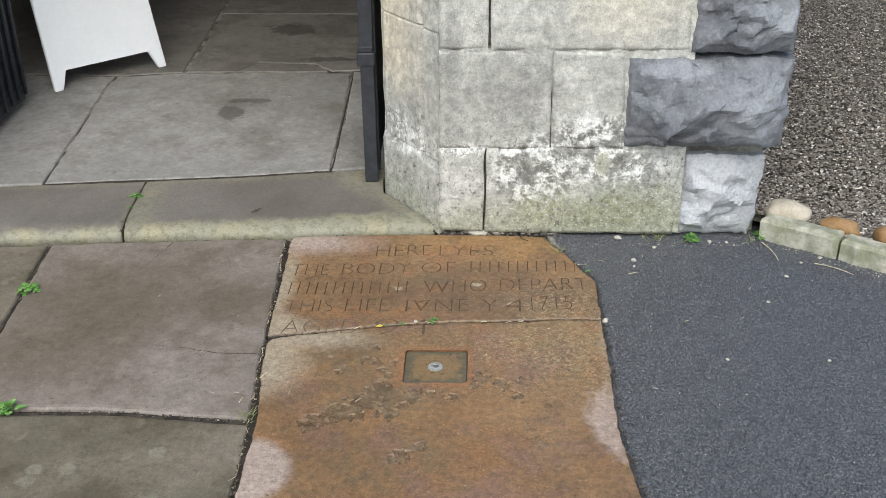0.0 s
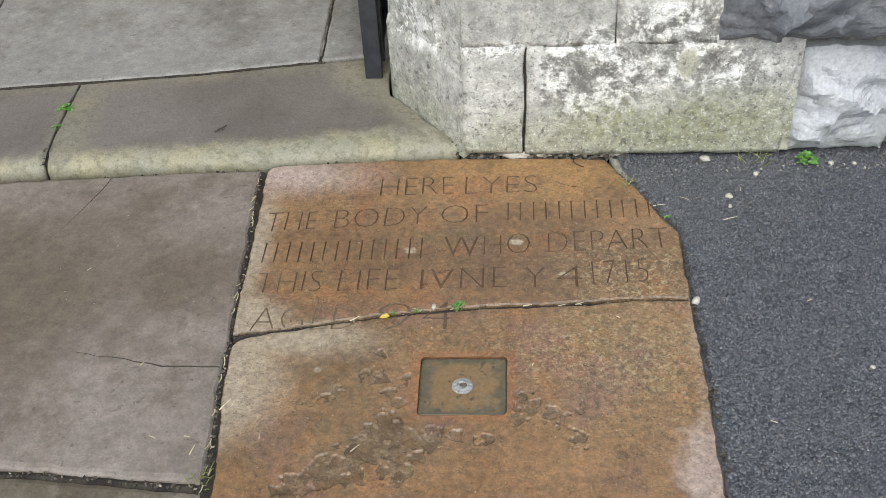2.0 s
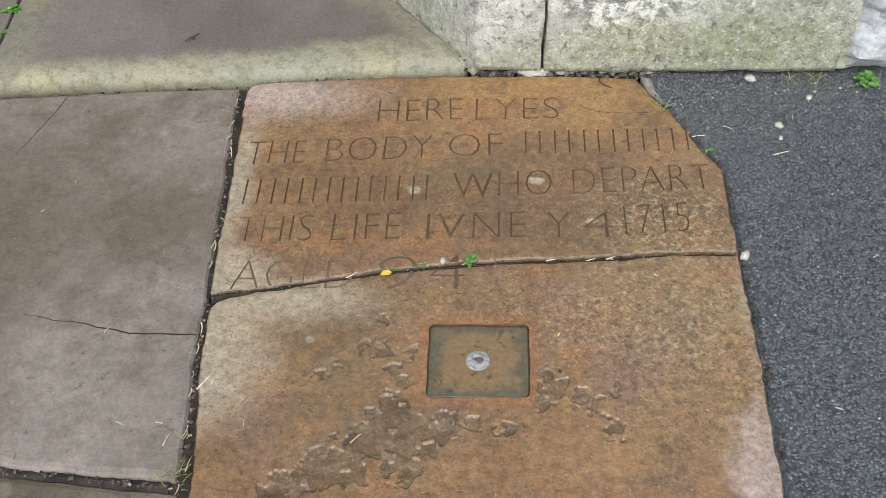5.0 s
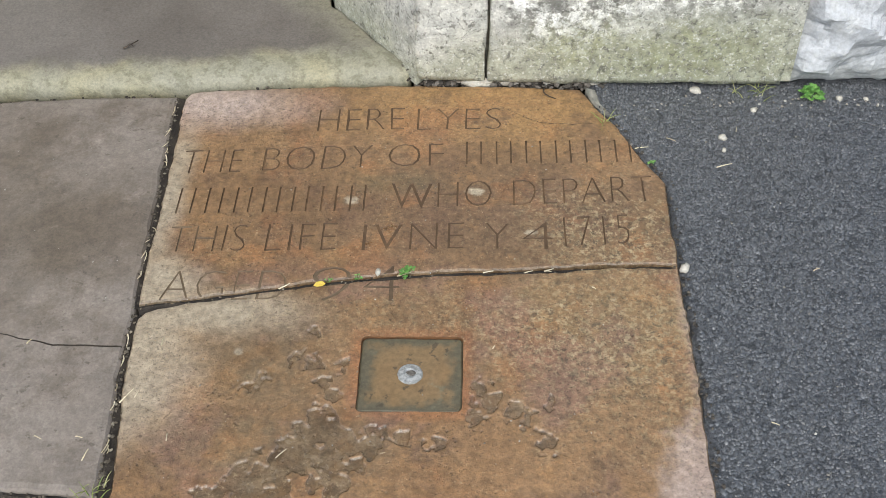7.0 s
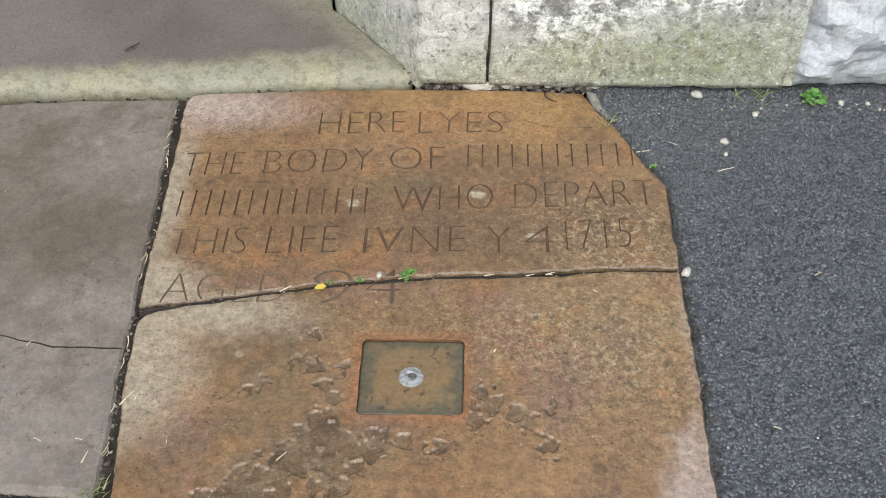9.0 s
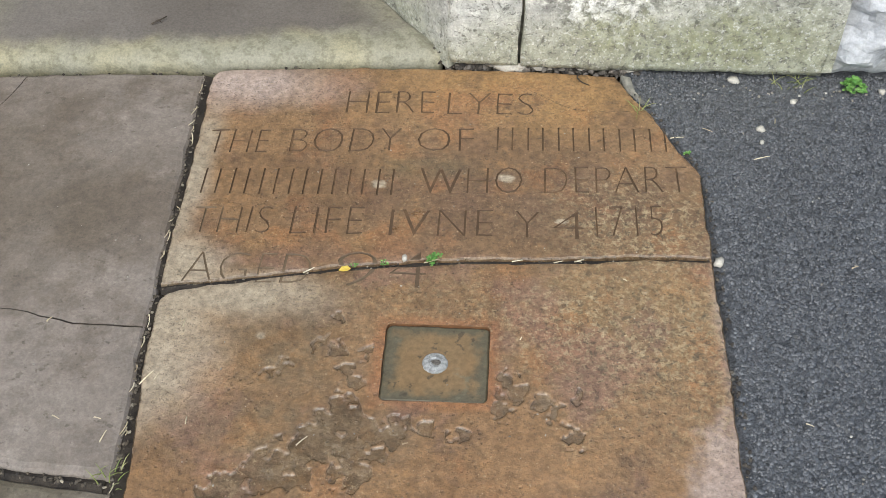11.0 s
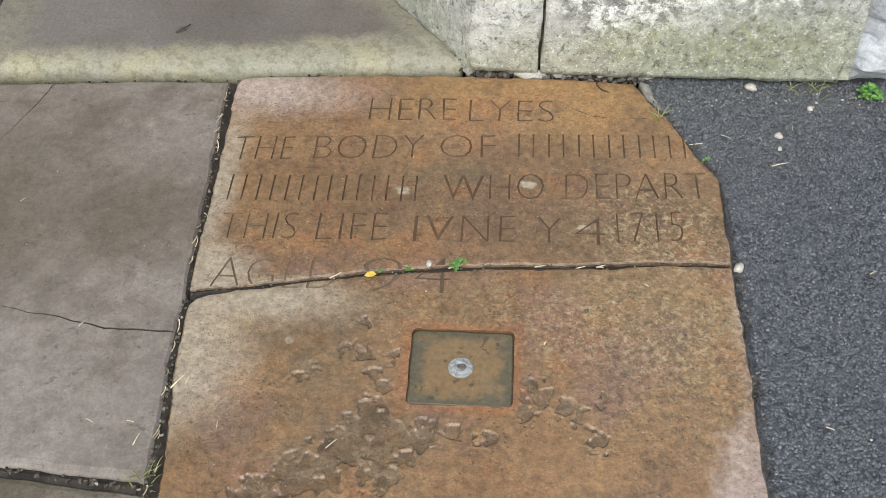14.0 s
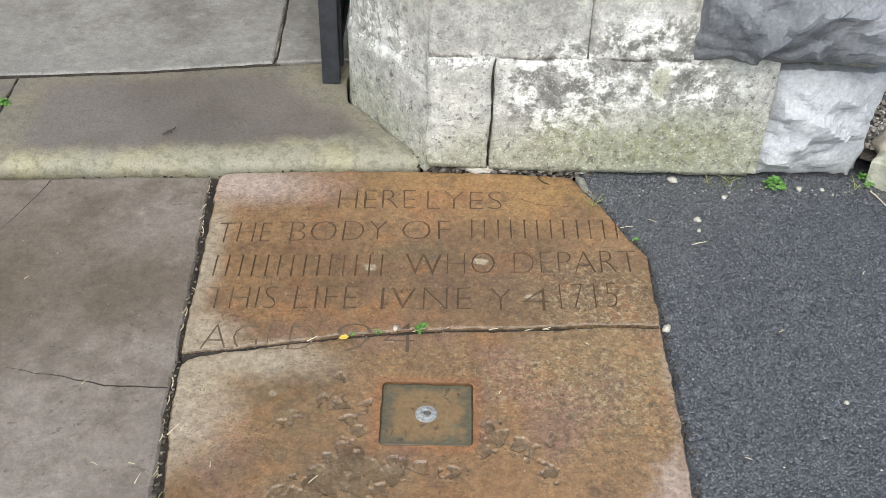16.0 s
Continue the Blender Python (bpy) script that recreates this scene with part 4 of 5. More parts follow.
seat = part("sinking", slab(rounded(0.3985, 0.5555, -0.7385, -0.5965, 0.009), -0.009, 0.02, ((0.0, 0.0),), 0.008, 0.0012, 8.0, mesh=0), RUST)
flaw = [groove([(0.585, 0.0), (0.64, -0.045), (0.69, -0.078), (0.75, -0.08), (0.795, -0.076)], 0.001, 0.0012, 0.0)]
cut(upper, rows + row5 + flaw)
discard(flaw)
cut(lower, row5 + [seat])
discard(rows + row5 + [seat])

bm = slab(rounded(0.3995, 0.5545, -0.7375, -0.5975, 0.008), -0.012, -0.0026, ((0.0, -0.002), (0.003, 0.0)), 0.008, 0.0012, 5.0, mesh=0.012, wave=0.0008)
plate = part("plate", bm, PLATE, grave, "square greenish-brown sunken metal plate")
bm = bmesh.new()
prof = [(0.0195, -0.006), (0.019, -0.0014), (0.0172, 0.0002), (0.0095, 0.0008), (0.0075, -0.0004), (0.0, -0.0004)]
rings = []
for r, z in prof[:-1]:
    rings.append([bm.verts.new((0.476 + r * math.cos(a * math.pi / 12) * (1 + 0.03 * math.sin(a * 2.3)), -0.668 + r * math.sin(a * math.pi / 12), z)) for a in range(24)])
for a, b in zip(rings, rings[1:]):
    for i in range(24):
        bm.faces.new((a[i], a[(i + 1) % 24], b[(i + 1) % 24], b[i]))
bm.faces.new(rings[-1])
bolt = part("bolt", bm, BOLT, plate, "dull zinc bolt head")
# flat lump added to darken the bolt head's centre in place of its recess
bm = bmesh.new()
lump(bm, (0.4775, -0.667, -0.0004), 0.0062, (1.2, 0.9, 0.25), 4, 0.4, 2)
part("dirt", bm, plain("grey_brown_bolt_recess", (0.07, 0.06, 0.05), (0.16, 0.145, 0.125), 200, 0.8), bolt, "grey-brown lump standing in for the bolt head's recess")

# ---- step ----
step = tagged(empty("step"), "low worn sandstone step with pale lichen along its front", "step", kind="structure")


def step_wear(x, y):
    """Strong wear along the front, little elsewhere."""
    front = 0.02 + 0.04 * x
    return 1.0 if y < front + 0.03 else 0.12


STEP_RINGS = ((0.0, -0.03), (0.003, -0.022), (0.008, -0.0155), (0.015, -0.0105), (0.024, -0.0065), (0.034, -0.0035), (0.046, -0.0012), (0.06, 0.0))
smooth(part("step_stone", slab([(-0.497, -0.004), (0.0, 0.018), (0.235, 0.038), (0.39, 0.044), (0.436, 0.045), (0.445, 0.053), (0.274, 0.262), (0.26, 0.34), (0.27, 0.44), (0.2, 0.436), (0.085, 0.418), (-0.234, 0.366), (-0.513, 0.335), (-0.508, 0.16)],
                        -0.045, 0.030, STEP_RINGS, 0.02, 0.004, 21.0, step_wear), STEP, step))
smooth(part("step_stone", slab([(-0.503, -0.006), (-0.514, 0.16), (-0.519, 0.332), (-0.85, 0.30), (-1.5, 0.23), (-1.5, -0.09), (-0.86, -0.032)], -0.045, 0.030, STEP_RINGS, 0.02, 0.004, 22.0, step_wear), STEP, step))

# ---- porch floor ----
porch_floor = tagged(empty("porch_floor"), "grey-brown porch flagstones with dark joints", "floor", kind="structure")
FLAG = ((0.0, -0.005), (0.002, -0.0015), (0.006, 0.0))
bm = box(bmesh.new(), -1.6, 0.7, 0.46, 2.99, -0.03, 0.027)
part("joint_filling", bm, plain("dirty_joint_mortar", (0.05, 0.045, 0.038), (0.3, 0.275, 0.23), 14, 0.9), porch_floor)
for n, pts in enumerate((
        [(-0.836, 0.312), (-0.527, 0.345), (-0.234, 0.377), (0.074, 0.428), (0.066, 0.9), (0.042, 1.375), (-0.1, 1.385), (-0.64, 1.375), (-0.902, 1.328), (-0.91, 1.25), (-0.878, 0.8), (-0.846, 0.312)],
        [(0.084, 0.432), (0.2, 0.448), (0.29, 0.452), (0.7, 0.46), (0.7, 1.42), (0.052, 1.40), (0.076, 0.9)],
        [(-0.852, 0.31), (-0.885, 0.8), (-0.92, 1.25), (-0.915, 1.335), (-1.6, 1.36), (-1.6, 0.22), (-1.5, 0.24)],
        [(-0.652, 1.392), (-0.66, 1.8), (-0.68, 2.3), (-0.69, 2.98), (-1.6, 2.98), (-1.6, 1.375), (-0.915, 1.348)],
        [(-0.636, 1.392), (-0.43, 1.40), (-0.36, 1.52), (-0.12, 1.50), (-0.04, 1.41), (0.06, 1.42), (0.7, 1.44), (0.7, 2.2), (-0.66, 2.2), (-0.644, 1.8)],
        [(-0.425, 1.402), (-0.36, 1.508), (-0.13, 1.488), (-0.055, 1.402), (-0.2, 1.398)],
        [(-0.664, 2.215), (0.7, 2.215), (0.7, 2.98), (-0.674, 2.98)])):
    part("flagstone", slab(pts, -0.03, 0.032, FLAG, 0.025, 0.004, 31.0 + n), PORCH if n < 3 else PORCH_BROWN_SHADED, porch_floor, "" if n < 3 else "brown flagstone darkened for the porch's shade")

# ---- wall with dressed limestone, rock-faced quoins and a chamfered jamb ----
wall = tagged(part("wall_front", slab([(0.33, 0.32), (0.5, 0.085), (1.40, 0.085), (1.40, 0.62), (0.33, 0.62)], -0.045, 3.4, ((0.0, -0.001), (0.001, 0.0)), 0.2, 0.0), MORTAR),
              "weathered limestone ashlar wall with rock-faced grey quoins", "wall", kind="structure")
Y = 0.032
bm = bmesh.new()
box(bm, 0.47, 0.586, 0.0338, 0.09, 0.014, 0.2815)
box(bm, 0.5985, 1.17, 0.0338, 0.09, 0.014, 0.2815)
box(bm, 0.47, 0.7785, 0.0338, 0.09, 0.2816, 0.573)
box(bm, 0.783, 1.17, 0.0338, 0.09, 0.2816, 0.573)
box(bm, 0.47, 0.5985, 0.0338, 0.09, 0.5731, 2.69)
box(bm, 0.6075, 1.17, 0.0338, 0.09, 0.5731, 2.69)
part("mortar", bm, LIME, wall, "lime mortar flush in the joints")
for x0, x1, z0, z1, l0, l1 in ((0.459, 0.588, 0.012, 0.2808, 0, 0.004), (0.593, 1.152, 0.008, 0.2808, 0.004, 0.012),
                               (0.462, 0.779, 0.2828, 0.5755, 0, -0.002), (0.7825, 0.988, 0.2828, 0.572, -0.002, -0.004),
                               (0.464, 0.599, 0.5775, 0.88, 0, 0.002), (0.607, 1.152, 0.576, 0.88, 0, 0),
                               (0.464, 0.90, 0.884, 1.18, 0, 0), (0.904, 1.1, 0.884, 1.18, 0, 0), (0.464, 0.70, 1.184, 1.48, 0, 0), (0.704, 1.15, 1.184, 1.48, 0, 0),
                               (0.464, 0.94, 1.484, 1.78, 0, 0), (0.944, 1.1, 1.484, 1.78, 0, 0), (0.464, 0.68, 1.784, 2.09, 0, 0), (0.684, 1.15, 1.784, 2.09, 0, 0),
                               (0.464, 0.90, 2.094, 2.39, 0, 0), (0.904, 1.1, 2.094, 2.39, 0, 0), (0.464, 0.68, 2.394, 2.69, 0, 0), (0.684, 1.15, 2.394, 2.69, 0, 0)):
    smooth(part("block", face_stone(x0, x1, z0, z1, Y, 0.07, dressed, 0.012 if z0 < 0.6 else 0.04, l0, l1, 0.006 if z0 < 0.05 else 0.003), LIME, wall))
# spalled mortar bed between the lower and the middle course, under the dark quoin
smooth(part("block", face_stone(0.992, 1.165, 0.2828, 0.325, Y + 0.004, 0.07, dressed, 0.012), LIME, wall))
for n, (x0, x1, z0, z1, proud, l0, l1, m, text) in enumerate((
        (1.160, 1.385, 0.0, 0.252, 0.055, 0.014, 0.022, ROCK_PALE, "pale grey rock-faced quoin"),
        (0.994, 1.436, 0.292, 0.556, 0.09, -0.004, 0.006, ROCK_DARK, "long dark grey rock-faced quoin"),
        (1.160, 1.435, 0.572, 0.86, 0.06, 0.0, 0.0, ROCK_DARK, "dark grey rock-faced quoin"),
        (1.105, 1.435, 0.87, 1.17, 0.05, 0, 0, ROCK_PALE, ""), (1.155, 1.435, 1.18, 1.47, 0.06, 0, 0, ROCK_DARK, ""), (1.105, 1.435, 1.48, 1.77, 0.05, 0, 0, ROCK_DARK, ""),
        (1.155, 1.435, 1.78, 2.08, 0.05, 0, 0, ROCK_PALE, ""), (1.105, 1.435, 2.09, 2.38, 0.05, 0, 0, ROCK_DARK, ""), (1.155, 1.435, 2.39, 2.69, 0.05, 0, 0, ROCK_DARK, ""))):
    part("quoin", face_stone(x0, x1, z0, z1, Y if z0 > 0 else Y + 0.028, 0.09, rockface(50 + n, (x0 + x1) / 2, (z0 + z1) / 2, proud, x1 - x0, z1 - z0), 0.0085 if z0 < 0.6 else 0.03, l0, l1, 0.01), m, wall, text)
# jamb stones
JAMB_LOW = [(0.455, 0.034), (0.279, 0.262), (0.272, 0.30), (0.272, 0.60), (0.34, 0.60), (0.34, 0.34), (0.51, 0.1)]
JAMB_UP = [(0.460, 0.036), (0.417, 0.089), (0.436, 0.106), (0.399, 0.122), (0.34, 0.196), (0.290, 0.262), (0.279, 0.30), (0.276, 0.60), (0.34, 0.60), (0.34, 0.34), (0.51, 0.1)]
for n, (pts, z0, z1) in enumerate(((JAMB_LOW, 0.0, 0.235), (JAMB_UP, 0.2375, 0.622), (JAMB_UP, 0.626, 1.0), (JAMB_UP, 1.004, 1.5), (JAMB_UP, 1.504, 2.0), (JAMB_UP, 2.004, 2.69))):
    part("jamb_stone", slab(pts, z0, z1, ((0.0, -0.008), (0.002, -0.003), (0.006, 0.0)) if n else ((0.0, -0.03), (0.004, -0.015), (0.012, 0.0)), 0.014 if z0 < 0.9 else 0.05, 0.0016, 61.0 + n, levels=16 if z0 < 0.9 else 3, rough=0.0022), LIME, wall)

# the far side of the porch mouth and the porch itself, closing the place
tagged(part("wall_west", box(bmesh.new(), -3.2, -1.22, 0.06, 0.62, -0.045, 3.4, 0.01), LIME), "limestone wall beyond the porch mouth", "wall", kind="structure")
tagged(part("wall_porch_left", box(bmesh.new(), -1.85, -1.55, 0.6, 3.2, -0.045, 3.4), RUBBLE), "dark unseen rubble side wall closing the porch", "wall", kind="structure")
# unseen side and back walls, added to close and darken the porch
tagged(part("wall_porch_right", box(bmesh.new(), 0.72, 1.40, 0.6, 3.2, -0.045, 3.4), RUBBLE), "unseen rubble side wall closing the porch", "wall", kind="structure")
tagged(part("wall_porch_back", box(bmesh.new(), -1.85, 1.40, 3.0, 3.3, -0.045, 3.4), RUBBLE), "unseen back wall closing the porch", "wall", kind="structure")
# unseen lintel and ceiling, added at heights that set the porch's light
tagged(part("wall_over_mouth", box(bmesh.new(), -1.22, 0.33, 0.1, 0.6, 2.85, 3.4), LIME), "unseen limestone over the porch mouth, added to set its light", "wall", kind="structure")
tagged(part("ceiling", box(bmesh.new(), -3.2, 1.45, 0.02, 3.3, 3.4, 3.6), PLASTER), "unseen plain ceiling added to shade the porch", "ceiling", kind="structure")

# ---- iron gates, folded back ----
def gate(x, y0, y1, side, label):
    g = tagged(empty("iron_gate"), label, "gate", "porch gates")
    part("stile", box(bmesh.new(), x - 0.021, x + 0.021, y0 - 0.012, y0 + 0.012, 0.033, 1.5, 0.003), IRON, g)
    part("back_stile", box(bmesh.new(), x + 0.018 * side - 0.008, x + 0.018 * side + 0.008, y0 + 0.022, y0 + 0.05, 0.06, 1.5, 0.002), IRON, g)
    bm = bmesh.new()
    box(bm, x - 0.03, x + 0.026, y0 - 0.018, y0 + 0.02, 0.425, 0.47, 0.006)
    box(bm, x - 0.026, x + 0.02, y0 - 0.015, y0 + 0.015, 0.47, 0.49, 0.004)
    part("hinge_collar", bm, IRON, g)
    for z in (0.1, 0.75, 1.42):
        part("rail", box(bmesh.new(), x + 0.012 * side - 0.006, x + 0.012 * side + 0.006, y0 + 0.05, y1, z - 0.02, z + 0.02, 0.002), IRON, g)
    part("kick_plate", box(bmesh.new(), x + 0.012 * side - 0.0025, x + 0.012 * side + 0.0025, y0 + 0.05, y1, 0.055, 0.74, 0.001), IRON, g)
    bar = None
    for i in range(9):
        y = y0 + 0.09 + (y1 - y0 - 0.1) * i / 8
        if bar is None:
            bm = bmesh.new()
            bmesh.ops.create_cone(bm, cap_ends=True, segments=10, radius1=0.0085, radius2=0.0085, depth=1.36)
            bar = smooth(part("bar", bm, IRON, g))
            bar.matrix_basis = pose(x + 0.002 * side, y, 0.76)
        else:
            b = bar.copy()
            scene.collection.objects.link(b)
            b.matrix_basis = pose(x + 0.002 * side, y, 0.76)
    return g


gate(0.226, 0.345, 1.0, 1, "black painted iron gate folded back against the jamb")
gate(-1.155, 0.40, 1.02, -1, "black painted iron gate leaf with close upright bars")

# ---- white folding sign board in the porch ----
board = tagged(empty("sign_board"), "white folding sign board on tapered feet", "sign board")


def board_panel(foot_a, foot_b, lean, name):
    """A panel between two feet on the floor, leaning by lean metres over its height."""
    a, b = Vector((*foot_a, 0.032)), Vector((*foot_b, 0.032))
    u = (b - a).normalized()
    back = Vector((-u.y, u.x, 0))
    w, hgt, t = (b - a).length, 0.98, 0.022
    shape = [(0, 0), (0.035, 0), (0.06, 0.075), (w - 0.06, 0.075), (w - 0.035, 0), (w, 0), (w - 0.02, hgt), (0.02, hgt)]
    bm = bmesh.new()
    front = [bm.verts.new(a + u * p + Vector((0, 0, q)) + back * (lean * q / hgt)) for p, q in shape]
    rear = [bm.verts.new(v.co + back * t) for v in front]
    n = len(shape)
    bm.faces.new(front)
    bm.faces.new(rear[::-1])
    for i in range(n):
        bm.faces.new((front[(i + 1) % n], front[i], rear[i], rear[(i + 1) % n]))
    bmesh.ops.bevel(bm, geom=bm.edges[:], offset=0.003, segments=1, affect="EDGES")
    part(name, bm, WHITE, board)


board_panel((-1.095, 1.145), (-0.735, 1.46), 0.3, "front_panel")
board_panel((-1.225, 1.5), (-0.895, 1.79), -0.2, "rear_panel")

# ---- gravel bed with stone edging ----
rnd = random.Random(7)
bm = bmesh.new()
bmesh.ops.create_grid(bm, x_segments=40, y_segments=40, size=1.0)
for v in bm.verts:
    u, w = v.co.x * 0.5 + 0.5, v.co.y * 0.5 + 0.5
    x = 1.385 + u * 6
    low = 0.03 - 0.655 * (x - 1.45) if x < 3 else -0.98
    v.co = (x, low + w * (7 - low), 0.04 * max(0.0, 1 - w * (7 - low) / 0.25) + 0.012 * noise.noise((x * 5, w * 30, 0)))
tagged(part("gravel_bed", bm, plain("fine_brown_grit", (0.05, 0.042, 0.033), (0.11, 0.094, 0.074), 120, 0.85, 0.006)), "dark soil under the gravel", "ground", kind="structure")
verts, faces = [], []
base = bmesh.new()
bmesh.ops.create_icosphere(base, subdivisions=1, radius=1.0)
bv = [v.co.copy() for v in base.verts]
bf = [[v.index for v in f.verts] for f in base.faces]
base.free()
for i in range(62000):
    near = rnd.random() ** 1.3
    y = -0.3 + 3.9 * near
    x = 1.4 + rnd.random() * (0.78 + 0.7 * near)
    if y < 0.05 - 0.655 * (x - 1.45) + 0.02:
        continue
    r = rnd.uniform(0.0025, 0.0052) * (1.5 if rnd.random() < 0.06 else 1.0)
    sx, sy, sz, w = rnd.uniform(0.9, 1.6), rnd.uniform(0.7, 1.1), rnd.uniform(0.5, 0.8), rnd.uniform(0, 6.28)
    c, s = math.cos(w) * r, math.sin(w) * r
    z = 0.009 + rnd.uniform(0, 0.008) + 0.04 * max(0.0, 1 - (y - 0.05 + 0.655 * (x - 1.45)) / 0.25)
    o = len(verts)
    for p in bv:
        k = 1 + 0.25 * math.sin(p.x * 3.1 + i) * math.cos(p.z * 2.3 + p.y * 2 + i)
        verts.append((x + (c * p.x * sx - s * p.y * sy) * k, y + (s * p.x * sx + c * p.y * sy) * k, z + p.z * sz * r * k))
    faces += [[q + o for q in f] for f in bf]
me = bpy.data.meshes.new("gravel")
me.from_pydata(verts, [], faces)
me.materials.append(GRAVEL)
tagged(new("gravel", me), "brown and grey loose gravel beside the wall", "gravel", kind="stuff")

edging = tagged(empty("edging"), "mossy stone edging between path and gravel", "kerb", kind="structure")
for n, (a, b) in enumerate((((1.408, 0.026), (1.605, -0.1)), ((1.61, -0.103), (1.765, -0.205)), ((1.771, -0.209), (2.1, -0.425)), ((2.106, -0.43), (2.6, -0.755)))):
    a, b = Vector(a), Vector(b)
    q = Vector((-(b - a).y, (b - a).x)).normalized() * 0.06
    part("edging_stone", slab([tuple(a), tuple(b), tuple(b + q), tuple(a + q)], -0.04, 0.068 - 0.004 * n, ((0.0, -0.012), (0.004, -0.004), (0.012, 0.0)), 0.02, 0.005, 71.0 + n, levels=2, rough=0.003), KERB, edging)
for at, r, sq, m, sd, text in (((1.495, 0.075, 0.06), 0.066, (1.05, 0.65, 0.58), COBBLE_PALE, 1, "pale rounded cobble behind the edging"), ((1.635, -0.01, 0.052), 0.052, (1.1, 0.65, 0.6), COBBLE_RUST, 2, "rusty brown cobble behind the edging"),
                               ((1.76, -0.075, 0.055), 0.055, (0.9, 0.8, 0.7), COBBLE_RUST, 3, "rusty brown cobble behind the edging"), ((1.92, -0.18, 0.05), 0.05, (1, 0.8, 0.7), COBBLE_PALE, 5, "pale rounded cobble behind the edging")):
    bm = bmesh.new()
    lump(bm, at, r, sq, sd, 0.2, 3, -0.5)
    tagged(smooth(part("cobble", bm, m)), text, "stone", "cobbles")

# ---- small stones and mortar crumbs at the foot of the wall ----
for n, (x, y, r, sx, sy, sz) in enumerate(((0.992, 0.022, 0.0125, 1.2, 0.8, 0.6), (1.093, -0.035, 0.007, 1, 1, 0.7), (1.023, -0.116, 0.0095, 1.1, 0.9, 0.6), (1.021, -0.150, 0.006, 0.8, 1.2, 0.6),
                                          (1.26, 0.0, 0.008, 1, 1, 0.8), (1.31, 0.0, 0.006, 1, 1, 0.7), (1.44, -0.2, 0.007, 1, 1, 0.6), (1.50, -0.12, 0.006, 1.3, 1, 0.6), (1.56, -0.09, 0.007, 1, 1.2, 0.6),
                                          (1.36, -0.34, 0.0065, 1, 1, 0.6), (1.2, -0.62, 0.006, 1, 1.1, 0.6), (1.45, -0.62, 0.006, 1, 1, 0.6), (0.914, -0.445, 0.011, 0.8, 1.2, 0.7), (1.585, 0.72, 0.02, 1.2, 0.9, 0.7), (0.414, -0.459, 0.007, 1.2, 0.8, 0.6))):
    bm = bmesh.new()
    r *= 0.85
    lump(bm, (x, y, 0.0 + r * sz * 0.5 - 0.003 + (0.025 if y > 0.25 else 0)), r, (sx, sy, sz), n, 0.3, 2, n)
    tagged(smooth(part("pebble", bm, PEBBLE)), "small pale pebble lying on the ground", "pebble", "pebbles")
rnd = random.Random(11)
bm = bmesh.new()
for i in range(230):
    x = rnd.uniform(0.45, 0.82)
    lump(bm, (x, 0.042 + rnd.uniform(-0.006, 0.012), -0.012 + rnd.uniform(0, 0.016)), rnd.uniform(0.003, 0.008), (1.3, 0.8, 0.7), i, 0.3, 1, i)
# grit coloured dark to stand in for shade under the wall's foot
tagged(part("crumbs", bm, islands("gap_shaded_wall_grit", [(0.02, 0.016, 0.013), (0.05, 0.042, 0.034), (0.1, 0.088, 0.072), (0.16, 0.14, 0.12)], 0.85)), "crumbs of soil and grit below the wall, darkened for the undercut gap", "grit", kind="stuff")
bm = bmesh.new()
for i, (x, l) in enumerate(((0.575, 0.06), (0.635, 0.045), (0.54, 0.03), (0.71, 0.018), (0.735, 0.02), (0.78, 0.03), (0.8, 0.025), (0.605, 0.02))):
    lump(bm, (x, 0.04 + 0.003 * (i % 3), 0.003), l * 0.5, (1.0, 0.32, 0.28), i + 20, 0.4, 2, 0.1 * (i % 3))
tagged(part("mortar_crumbs", bm, PEBBLE), "pale broken mortar pieces below the wall", "mortar", kind="stuff")
bm = slab([(0.782, 0.03), (0.802, 0.022), (0.808, -0.02), (0.83, -0.062), (0.814, -0.05), (0.79, -0.008)], -0.04, 0.001, ((0, -0.006), (0.003, 0.0)), 0.008, 0.002, 4.0)
tagged(part("stone_sliver", bm, MORTAR), "grey stone sliver wedged at the slab's corner", "stone")

# ---- soil, straw and grit in the joints ----
rnd = random.Random(5)
joints = [[(-0.004, 0.0), (0.004, -0.12), (0.02, -0.36), (0.029, -0.54)], [(0.03, -0.55), (0.036, -0.68), (0.05, -0.8), (0.056, -0.92), (0.067, -1.15)],
          [(0.036, -0.54), (0.153, -0.519), (0.318, -0.487), (0.467, -0.467), (0.664, -0.455), (0.9, -0.442)], [(-0.65, -0.877), (-0.25, -0.871), (0.04, -0.895)], [(-0.7, -0.05), (-0.68, -0.5), (-0.67, -0.87)],
          [(-0.515, 0.33), (-0.505, 0.0)], [(-0.85, 0.305), (-0.234, 0.371), (0.085, 0.424)], [(0.083, 0.43), (0.052, 1.38)], [(-0.4, -0.02), (0.0, 0.008), (0.235, 0.034)], [(0.446, 0.052), (0.28, 0.262)],
          [(0.802, -0.03), (0.842, -0.1), (0.884, -0.195), (0.912, -0.24), (0.911, -0.44), (0.915, -0.576), (0.912, -0.708), (0.911, -0.9), (0.935, -1.15), (0.955, -1.5)]]
soil_bm = bmesh.new()
